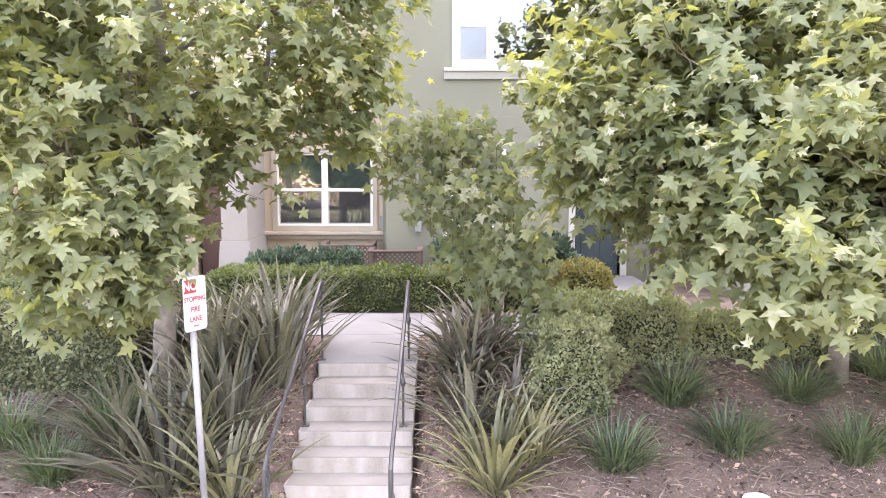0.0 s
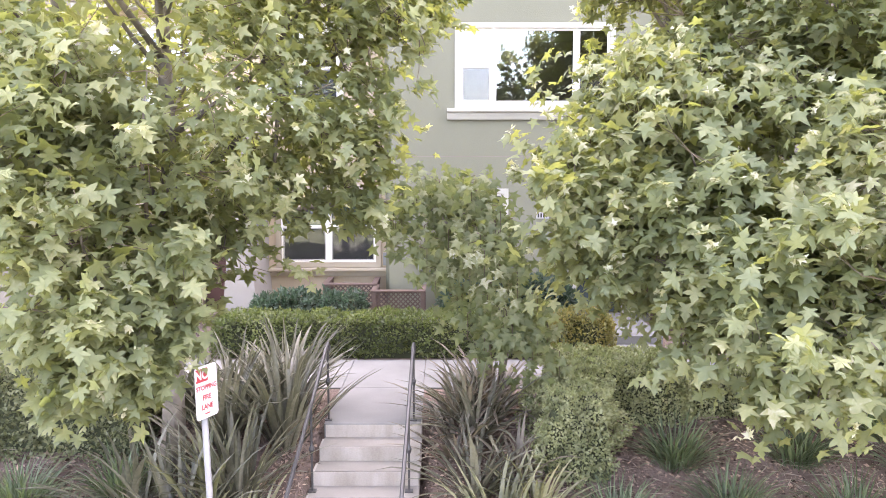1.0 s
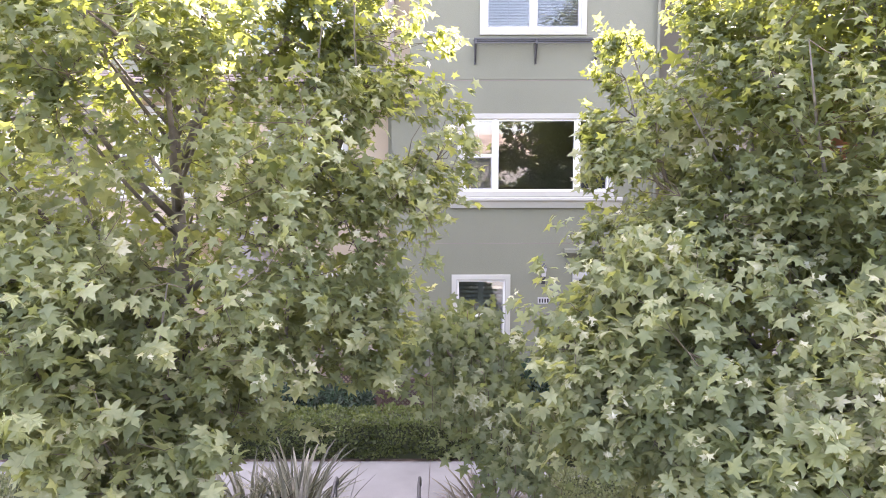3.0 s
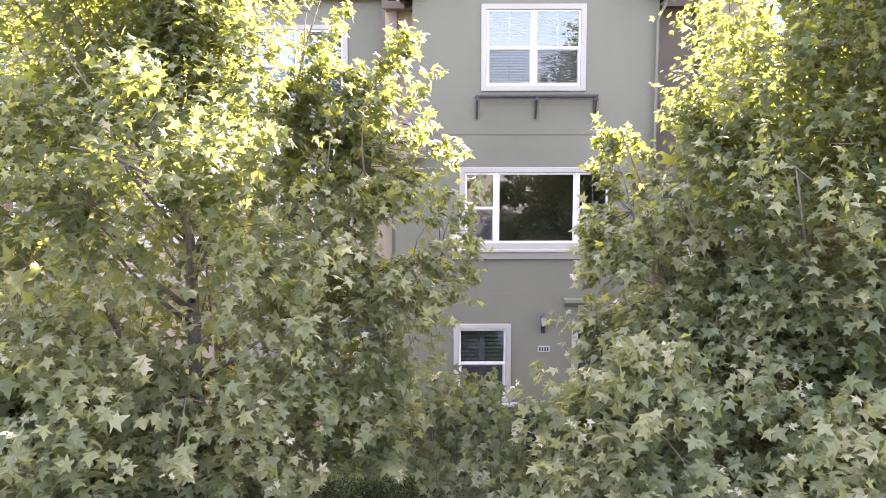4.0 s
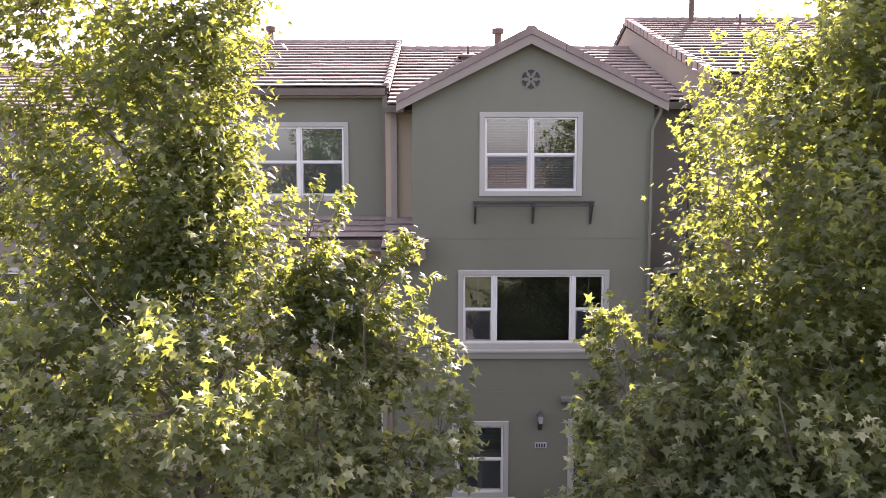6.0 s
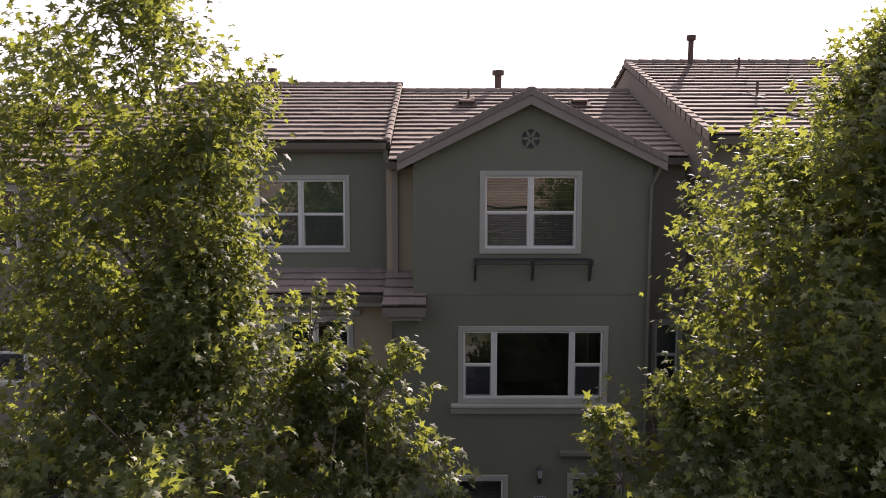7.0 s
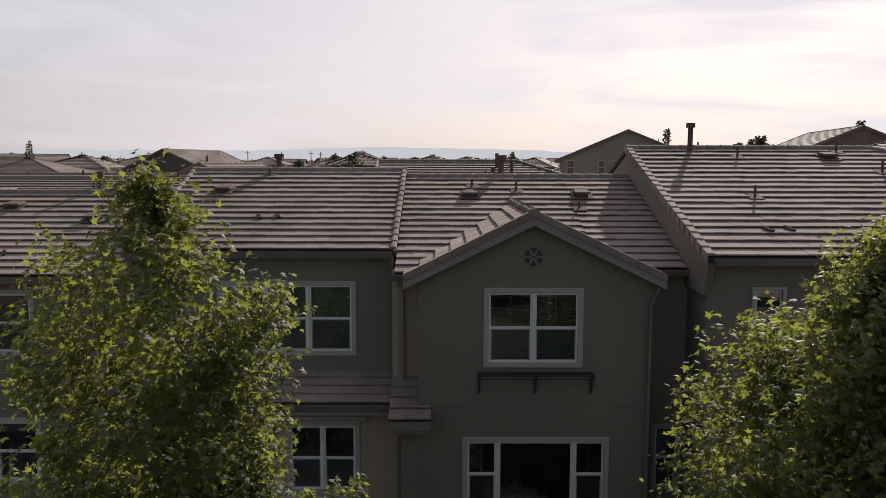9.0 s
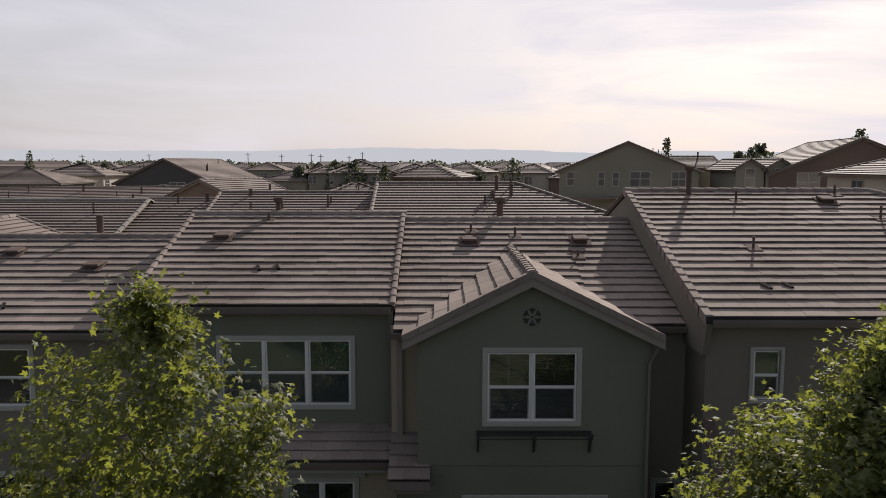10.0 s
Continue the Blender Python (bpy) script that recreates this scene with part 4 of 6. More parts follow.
part("gutter", gutter(MB(), -16.6, -6.66, 15.62, 8.42), FASCIA, tf)
part("soffit", MB().box(-16.5, -6.66, 15.62, 15.9, 8.3, 8.34), FASCIA, tf)
box_vent(rf, -10.93, 19.19, 9.65)
box_vent(rf, -8.59, 18.42, 9.4)
slot_vent(rf, -9.78, 16.56, 8.77)
vent_pipe(rf, -9.35, 20.6, 9.95, 0.62, 0.09)

# right townhouse
tr = thing("townhouse", (9, 20, 0), "tan stucco townhouse with a high tiled roof", "townhouse", "townhouses in a row")
YR = 14.2
part("wall", wall(MB(), 4.97, 17.5, 6.0, 9.0, YR, YR + 0.2, [(5.85, 6.38, 7.44, 8.39), (9.2, 11.0, 7.0, 8.4)]), STUCCO_TAN, tr)
part("wall", wall(MB(), 4.97, 17.5, -0.3, 5.99, YR, YR + 0.2, [(6.3, 7.7, 3.9, 5.7), (9.2, 11.0, 4.0, 5.4), (7.2, 8.2, 0.1, 2.3)]), STUCCO_TAN, tr)
part("wall_joint", MB().box(4.97, 17.5, YR - 0.006, YR, 5.985, 6.005), FASCIA, tr)
part("balcony_wall", MB().box(6.1, 7.9, 15.4, 15.5, 3.5, 6.0).box(6.1, 6.2, YR + 0.2, 15.4, 3.5, 6.0).box(7.8, 7.9, YR + 0.2, 15.4, 3.5, 6.0).box(6.1, 7.9, YR + 0.2, 15.5, 5.85, 6.0).box(6.1, 7.9, YR + 0.2, 15.5, 3.5, 3.6), STUCCO_RUST, tr, "rust-coloured balcony recess")
br = part("balcony_rail", MB().box(6.3, 7.7, YR + 0.08, YR + 0.12, 4.82, 4.86), METAL_BLACK, tr)
part("bottom_rail", MB().box(6.3, 7.7, YR + 0.08, YR + 0.12, 3.95, 3.98), METAL_BLACK, br)
for i in range(13):
    part("baluster", MB().box(6.35 + 0.108 * i, 6.365 + 0.108 * i, YR + 0.092, YR + 0.107, 3.98, 4.82), METAL_BLACK, br)
part("side_wall", MB().box(4.97, 5.17, YR + 0.2, 25.9, -0.3, 9.0).box(17.3, 17.5, YR + 0.2, 25.9, -0.3, 9.0).box(4.97, 17.5, 25.9, 26.1, -0.3, 9.0).box(5.2, 17, 19.2, 19.3, 0, 9), STUCCO_TAN, tr)
part("gable", MB().prism([(13.98, 8.95), (20.7, 11.05), (26.0, 9.4), (26.0, 8.3), (14.2, 8.3)], "x", 4.9, 5.02), STUCCO_TAN, tr, "tan stucco gable end")
window(tr, 5.82, 6.48, 7.36, 8.47, YR, (1,), 0.07, "shade_full")
window(tr, 9.1, 11.1, 6.9, 8.5, YR, (1, 1), 0.1, "blind")
window(tr, 9.1, 11.1, 3.9, 5.5, YR, (1, 1), 0.1, "blind")
part("door", MB().cbox(7.25, 8.15, YR + 0.1, YR + 0.15, 0.1, 2.28), DOOR_GREEN, tr)
part("porch_pier", MB().cbox(5.0, 6.25, 12.7, YR - 0.002, -0.2, 3.35, 0.02), STUCCO_WHITE, tr, "white stucco porch block")
part("wing_wall", MB().prism([(YR - 0.002, 6.95), (13.3, 5.75), (13.3, 3.36), (YR - 0.002, 3.36)], "x", 4.98, 5.14), STUCCO_WHITE, tr, "white sloping wing wall")
part("coping", MB().prism([(YR - 0.002, 7.05), (13.24, 5.83), (13.24, 5.74), (YR - 0.002, 6.96)], "x", 4.95, 5.17), METAL_BROWN, tr)
rr = main_roof(tr, 4.86, 11.4, 13.95, 9.07, 20.65, 0.32, 61, 20, hip=6.6, verge=(False, False))
part("gutter", gutter(MB(), 5.0, 18.0, 13.97, 9.04), FASCIA, tr)
part("soffit", MB().box(4.97, 17.9, 13.97, YR, 8.88, 8.92), FASCIA, tr)
rake = MB()
n_ = 20
for k in range(n_):
    y0_, y1_ = 13.93 + 6.7 * k / n_, 13.93 + 6.7 * (k + 1) / n_ + 0.05
    z0_, z1_ = 9.07 + 0.32 * (y0_ - 13.95), 9.07 + 0.32 * (y1_ - 13.95)
    rake.hexa([(4.835, y0_, z0_ - 0.1), (4.86, y0_, z0_ - 0.1), (4.86, y1_, z1_ - 0.1), (4.835, y1_, z1_ - 0.1),
               (4.835, y0_, z0_ + 0.085), (4.86, y0_, z0_ + 0.085), (4.86, y1_, z1_ + 0.06), (4.835, y1_, z1_ + 0.06)])
    rake.hexa([(4.86, y0_, z0_ + 0.05), (5.0, y0_, z0_ + 0.05), (5.0, y1_, z1_ + 0.02), (4.86, y1_, z1_ + 0.02),
               (4.86, y0_, z0_ + 0.085), (4.99, y0_, z0_ + 0.08), (4.99, y1_, z1_ + 0.055), (4.86, y1_, z1_ + 0.06)])
tagged(part("verge_capping", rake, TILE, rr), kind="stuff")
vent_pipe(rr, 6.5, 20.35, 11.1, 0.78, 0.07, True)
vent_pipe(rr, 7.58, 19.84, 10.95, 0.3, 0.03)
vent_pipe(rr, 6.91, 16.95, 10.03, 0.3, 0.03)
vent_pipe(rr, 10.37, 20.3, 11.1, 0.3, 0.03)
vent_pipe(rr, 10.69, 18.64, 10.57, 0.35, 0.03)
box_vent(rr, 9.9, 19.76, 10.93)
slot_vent(rr, 6.44, 15.1, 9.44)
slot_vent(rr, 6.89, 15.15, 9.45)
box_vent(rc, 0.61, 19.0, 9.96)
box_vent(rc, 3.4, 19.02, 9.97)
vent_pipe(rc, 0.67, 19.62, 10.17, 0.24, 0.03)
vent_pipe(rc, 1.79, 19.35, 10.08, 0.26, 0.03)
vent_pipe(rc, 3.2, 18.2, 9.7, 0.2, 0.03)
vent_pipe(rc, 1.5, 20.75, 10.35, 0.68, 0.09, True)

# ---- plants ----
def leaf_shape(half, tip, fold=0.2):
    """A lobed leaf as a fan round its heart: half its outline, the tip, and the mirrored half."""
    xy = [(0, 0.34), (0, 0.0)] + half + [(0, tip)] + [(-x, y) for x, y in reversed(half)]
    v = np.array([(x, y, -fold * abs(x) ** 1.4 - 0.22 * max(0, y - 0.3) ** 1.6 + 0.05 * math.sin(9 * y + 5 * abs(x))) for x, y in xy])
    v[0, 2] = 0.03
    return v, np.array([(0, i, i + 1) for i in range(1, len(xy) - 1)] + [(0, len(xy) - 1, 1)])


# broad toothed lobes for the large leaves, a plainer outline for the small ones high up
LEAF_V, LEAF_F = leaf_shape([(0.3, -0.16), (0.5, -0.1), (0.37, 0.04), (0.26, 0.16), (0.5, 0.24), (0.76, 0.48), (0.42, 0.52), (0.22, 0.49), (0.31, 0.66), (0.16, 0.8)], 1.14, 0.32)
TOP_V, TOP_F = leaf_shape([(0.48, -0.12), (0.24, 0.16), (0.72, 0.46), (0.24, 0.54)], 1.14, 0.34)
OVAL_V = np.array([(0, 0, 0), (0.3, 0.45, 0.07), (0, 1, -0.05), (-0.3, 0.45, 0.07)])
OVAL_F = np.array([(0, 1, 2), (0, 2, 3)])


def frames(tip, normal):
    """Rotation matrices whose y is the leaf's axis and z its upper side, for arrays of vectors."""
    y = tip / np.linalg.norm(tip, axis=1, keepdims=True)
    x = np.cross(y, normal)
    x /= np.linalg.norm(x, axis=1, keepdims=True) + 1e-9
    z = np.cross(x, y)
    return np.stack([x, y, z], axis=2)


def many(name, tv, tf, pos, rot, size, material, parent, kind="stuff"):
    """One mesh with a copy of a template at every place."""
    n, k = len(pos), len(tv)
    v = np.einsum("nij,kj->nki", rot, tv) * size[:, None, None] + pos[:, None, :]
    f = (tf[None] + (np.arange(n) * k)[:, None, None]).reshape(-1, tf.shape[1])
    me = bpy.data.meshes.new(name)
    me.vertices.add(n * k)
    me.vertices.foreach_set("co", v.reshape(-1))
    m = tf.shape[1]
    me.loops.add(len(f) * m)
    me.loops.foreach_set("vertex_index", f.reshape(-1).astype(np.int32))
    me.polygons.add(len(f))
    me.polygons.foreach_set("loop_start", np.arange(0, len(f) * m, m, dtype=np.int32))
    me.update(calc_edges=True)
    me.materials.append(material)
    ob = new(name, me)
    if parent is not None:
        adopt(ob, parent)
        tagged(ob, kind=kind)
    return ob


def shape(profile, z):
    """Crown radius at height z from (z, r) pairs."""
    return float(np.interp(z, [p[0] for p in profile], [p[1] for p in profile]))


LEAF_ONE = MB()
LEAF_ONE.v, LEAF_ONE.f = [tuple(p) for p in LEAF_V], [tuple(int(i) for i in q) for q in LEAF_F]
LEAF_MESH = mesh_of(LEAF_ONE, "leaf", LEAF)


def broadleaf(name, base, height, lobes, clusters, seed, label, per=15, leaf=(0.09, 0.168), trunk_r=0.15, singles=0, material=None, limbs=150, lean=(0.0, 0.0), airy=(3.8, 0.42), core=4000, core_up=1.0):
    """A tree: tapered trunk, limbs, twigs and leaves. lobes: (dx, dy, [(z, r), ...], share) bodies that make up the crown."""
    rng = np.random.default_rng(seed)
    rnd = random.Random(seed)
    bx, by, bz = base
    t = thing(name, base, label, "tree")
    axis = []
    for i in range(12):
        s = i / 11
        axis.append(Vector((bx + lean[0] * s * s + 0.09 * math.sin(3.1 * s), by + lean[1] * s + 0.07 * math.sin(4.3 * s + 2 * seed), bz - 0.25 + (height * 0.93 + 0.25) * s)))
    rad = [trunk_r * (1.25 if i == 0 else 1.0) * (1 - 0.93 * (i / 11) ** 0.85) + 0.008 for i in range(12)]
    part("trunk", MB().tube(axis, rad, 10), BARK, t, smooth=True)

    def trunk_at(z):
        s = min(max((z - bz + 0.25) / (height * 0.93 + 0.25), 0), 1) * 11
        i = min(int(s), 10)
        return axis[i].lerp(axis[i + 1], s - i)
    # boughs rise from the trunk to the edge of each lobe; clusters of leaves sit along them
    cent, paths, tight, inner_ = [], [], [], []
    for dx, dy, prof, share in lobes:
        zs = np.linspace(prof[0][0], prof[-1][0], 60)
        wts = np.array([shape(prof, z) ** 1.25 + 0.02 for z in zs])
        wts /= wts.sum()

        def spot(inner, power):
            z = rng.choice(zs) + rng.uniform(-0.08, 0.08)
            a = rng.uniform(0, 2 * math.pi)
            bump = 1 + 0.27 * noise.noise(Vector((math.cos(a) * 1.8 + seed, math.sin(a) * 1.8, z * 0.9)))
            r = shape(prof, z) * bump * rng.uniform(inner, 1.0) ** power
            k = (z - bz) / height
            return np.array([bx + dx + lean[0] * k + r * math.cos(a), by + dy + lean[1] * k + 0.88 * r * math.sin(a), z])
        total = int(clusters * share)
        if max(p[1] for p in prof) > 0.8:
            hub = np.array([bx + dx, by + dy])
            for _ in range(int(core * share)):
                c = spot(0.02, 0.6)
                c[:2] = hub + (c[:2] - hub) * 0.78
                if c[2] < 5.0 or rng.random() < core_up:
                    inner_.append(c)
        nb = max(2, int(limbs * share))
        along = int(total * 0.42)
        # a side lobe hangs on one bough of its own
        off, root = math.hypot(dx, dy), None
        if off > 1.2:
            root = Vector((bx + 0.72 * dx, by + 0.72 * dy, 0.65 * prof[0][0] + 0.35 * prof[-1][0]))
            foot = trunk_at(max(bz + 1.3, root.z - 0.6 * off))
            bend = foot.lerp(root, 0.5) + Vector((rnd.uniform(-0.1, 0.1), rnd.uniform(-0.1, 0.1), -0.06 * off))
            q = [foot, foot.lerp(bend, 0.5), bend, bend.lerp(root, 0.5) + Vector((0, 0, 0.03)), root]
            part("limb", MB().tube(q, [0.038, 0.033, 0.028, 0.024, 0.02], 7), BARK, t, smooth=True)
            paths += q[2:]
        for i in range(nb):
            e = spot(0.6, 0.5)
            d = math.hypot(e[0] - bx, e[1] - by)
            steep = 0.75 + 0.5 * min(max((e[2] - 5.5) / 3.0, 0.0), 1.0)
            a, b = trunk_at(max(bz + 1.3, e[2] - steep * d - 0.25)), Vector(e)
            if root:
                a, d = root, (b - root).length
            mid = a.lerp(b, 0.5) + Vector((rnd.uniform(-0.12, 0.12), rnd.uniform(-0.12, 0.12), -0.1 * d + rnd.uniform(-0.1, 0.1)))
            q = [a, a.lerp(mid, 0.5) + Vector((0, 0, -0.02)), mid, mid.lerp(b, 0.5) + Vector((rnd.uniform(-0.06, 0.06), 0, 0.03)), b]
            r0 = 0.012 + 0.011 * d * (1.2 - e[2] / (height + bz + 2))
            if i % 5 < 2 or nb < 5:
                part("limb", MB().tube(q, [r0, r0 * 0.8, r0 * 0.6, r0 * 0.4, 0.005], 6), BARK, t, smooth=True)
            paths += q[1:]
            for _ in range(round(along / nb)):
                s_ = rng.uniform(0.3, 1.0) ** 0.75
                k = min(int(s_ * 4), 3)
                p = np.array(q[k].lerp(q[k + 1], s_ * 4 - k))
                cent.append(p + rng.normal(0, 0.1 + 0.2 * min(d, 1.6) * (1.15 - s_), 3) * np.array([1, 1, 0.7]))
        for _ in range(total - along):
            for _try in range(12):
                c = spot(0.12, 0.42)
                # gaps between the boughs
                if noise.noise(Vector((c[0] * 1.05 + seed, c[1] * 1.05, c[2] * 1.5))) > -0.02:
                    break
            cent.append(c)
        tight += [min(max(max(p[1] for p in prof) / 1.1, 0.42), 1.0)] * (len(cent) - len(tight))
    cent, tight = np.array(cent), np.array(tight)
    # sparser on the shaded side towards the houses
    thin = (cent[:, 1] > by + 0.25) & (cent[:, 2] > airy[0]) & (np.random.default_rng(seed + 70).random(len(cent)) < airy[1])
    cent, tight = cent[~thin], tight[~thin]
    P = np.array([tuple(p) for p in paths])
    tw, ends_ = MB(), []
    pos, tip, nor = [], [], []
    for c, snug in zip(cent, tight):
        near = P[np.argmin(((P - c) ** 2).sum(1) + 0.3 * np.maximum(0, P[:, 2] - c[2]))]
        d = c - near
        ln = np.linalg.norm(d)
        if ln > 0.55:
            near = c - d / ln * 0.55
        mid = (near + c) / 2 + rng.normal(0, 0.05, 3) + np.array([0, 0, -0.04])
        if rng.random() < 0.9:
            tw.tube([near, mid, c], [0.006, 0.004, 0.002], 3, False)
        out = c - np.array([bx, by, c[2] - 0.35])
        out = out / (np.linalg.norm(out) + 1e-6)
        sd_ = out + rng.normal(0, 0.55, 3) + np.array([0, 0, 0.1])
        sd_ /= np.linalg.norm(sd_)
        L = rng.uniform(0.3, 0.62) * snug
        high = min(max((c[2] - bz - 3.5) / 3.0, 0.0), 1.0)
        sd_ = sd_ + np.array([0, 0, 0.75 * high])
        sd_ /= np.linalg.norm(sd_)
        if c[1] < by and rng.random() < 0.22 - 0.19 * high:
            ends_.append(c + sd_ * L)
        for k in range(int(per * (1 + 0.75 * high))):
            s = rng.uniform(-0.3, 1.0)
            p = c + sd_ * L * s + rng.normal(0, 0.075 * snug, 3)
            pos.append(p)
            tp = sd_ * 0.35 + rng.normal(0, 0.75, 3) + out * 0.45 + np.array([0, 0, -0.55])
            tip.append(tp)
            nn = np.array([0, 0, 1.0]) + out * 0.55 + rng.normal(0, 0.55, 3)
            nor.append(nn)
    tagged(part("twig_tangle", tw, TWIG, t), kind="stuff")
    # the older leaves inside the crown, above 5 m in the shade-darkened colours
    inner_ = np.array(inner_)
    for q, m in ((inner_[inner_[:, 2] < 5.0], LEAF), (inner_[inner_[:, 2] >= 5.0], LEAF_TOP_SHADED)):
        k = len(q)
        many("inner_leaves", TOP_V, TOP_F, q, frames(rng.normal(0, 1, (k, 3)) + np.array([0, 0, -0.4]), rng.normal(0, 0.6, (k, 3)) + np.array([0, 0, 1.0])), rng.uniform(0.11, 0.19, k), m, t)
    # pale downy young leaves at the ends of the outer shoots
    yp, yt, yn = [], [], []
    for p in ends_:
        for k in range(5):
            yp.append(p + rng.normal(0, 0.025, 3))
            yt.append(rng.normal(0, 0.7, 3) + np.array([0, -0.3, 0.5]))
            yn.append(np.array([0, -0.4, 1.0]) + rng.normal(0, 0.5, 3))
    many("young_leaves", TOP_V, TOP_F, np.array(yp), frames(np.array(yt), np.array(yn)), rng.uniform(0.03, 0.07, len(yp)), LEAF_YOUNG, t)
    pos, tip, nor = np.array(pos), np.array(tip), np.array(nor)
    # smaller leaves on the young shoots of the top
    size = rng.uniform(leaf[0], leaf[1], len(pos)) * (0.75 + 0.35 * rng.random(len(pos))) * np.interp(pos[:, 2], [2.6, 3.6, 5.0, 6.8], [0.94, 0.82, 0.7, 0.57])
    rot = frames(tip, nor)
    mat = material or LEAF
    keep = np.ones(len(pos), bool)
    if singles:
        idx = np.argsort(pos[:, 1] + 0.12 * np.abs(pos[:, 2] - 3))[:singles]
        keep[idx] = False
    up = keep & ((pos[:, 2] > 3.2) | (pos[:, 1] > by - 0.2))
    keep &= ~up
    # upper-crown leaves: shade put into the colour, slightly more light let through
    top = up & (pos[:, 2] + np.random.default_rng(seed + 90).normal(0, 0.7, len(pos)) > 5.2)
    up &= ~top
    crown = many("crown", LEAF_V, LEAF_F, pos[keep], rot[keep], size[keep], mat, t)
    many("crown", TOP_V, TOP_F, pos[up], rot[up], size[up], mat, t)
    many("upper_crown", TOP_V, TOP_F, pos[top], rot[top], size[top], LEAF_TOP_SHADED, t)
    if singles:
        for i in idx:
            ob = new("leaf", LEAF_MESH)
            m = Matrix([[*(rot[i][r] * size[i]), pos[i][r]] for r in range(3)] + [[0, 0, 0, 1]])
            ob.parent = crown
            ob.matrix_local = m
    return t


def hedge(name, boxes, leaf, density, material, seed, label, category="hedge", rough=0.06, ratio=1.0, round_=0.16):
    """A clipped hedge: a solid dark green core and a skin of small leaves. boxes: (x0, x1, y0, y1, z0, z1)."""
    rng = np.random.default_rng(seed)
    b0 = boxes[0]
    t = thing(name, ((b0[0] + b0[1]) / 2, (b0[2] + b0[3]) / 2, b0[4]), label, category)
    core = MB()
    pos, out = [], []
    for x0, x1, y0, y1, z0, z1 in boxes:
        e = 0.09
        core.hexa([(x0 + e, y0 + e, z0), (x1 - e, y0 + e, z0), (x1 - e, y1 - e, z0), (x0 + e, y1 - e, z0),
                   (x0 + 2 * e, y0 + 2 * e, z1 - e), (x1 - 2 * e, y0 + 2 * e, z1 - e), (x1 - 2 * e, y1 - 2 * e, z1 - e), (x0 + 2 * e, y1 - 2 * e, z1 - e)])
        for area, axis, val, sgn in (((x1 - x0) * (y1 - y0), 2, z1, 1), ((x1 - x0) * (z1 - z0), 1, y0, -1), ((x1 - x0) * (z1 - z0) * 0.5, 1, y1, 1), ((y1 - y0) * (z1 - z0), 0, x0, -1), ((y1 - y0) * (z1 - z0), 0, x1, 1)):
            n = int(area * density)
            p = np.stack([rng.uniform(x0, x1, n), rng.uniform(y0, y1, n), rng.uniform(z0, z1, n)], 1)
            p[:, axis] = val
            o = np.zeros((n, 3))
            o[:, axis] = sgn
            # round the corners and make the skin uneven
            c = np.array([(x0 + x1) / 2, (y0 + y1) / 2, (z0 + z1) / 2])
            h = np.array([(x1 - x0) / 2, (y1 - y0) / 2, (z1 - z0) / 2])
            q = (p - c)
            rr_ = round_
            inner = np.clip(q, -(h - rr_), h - rr_)
            d = q - inner
            dn = np.linalg.norm(d, axis=1, keepdims=True) + 1e-9
            d = d / dn * np.minimum(dn, rr_)
            wob = np.array([noise.noise(Vector(v) * 3.2) + 0.6 * noise.noise(Vector(v) * 9) for v in p])[:, None]
            depth = -rng.random((n, 1)) ** 2 * 0.1
            pos.append(c + inner + d + d / rr_ * (wob * rough + depth))
            out.append(d / rr_)
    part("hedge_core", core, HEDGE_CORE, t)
    pos, out = np.concatenate(pos), np.concatenate(out)
    n = len(pos)
    tip = out * 0.7 + rng.normal(0, 0.7, (n, 3)) + np.array([0, 0, 0.35])
    nor = out * 0.8 + np.array([0, 0, 0.7]) + rng.normal(0, 0.5, (n, 3))
    tv = OVAL_V.copy()
    tv[:, 0] *= ratio
    many("hedge_leaves", tv, OVAL_F, pos, frames(tip, nor), rng.uniform(leaf * 0.7, leaf * 1.3, n), material, t)
    return t


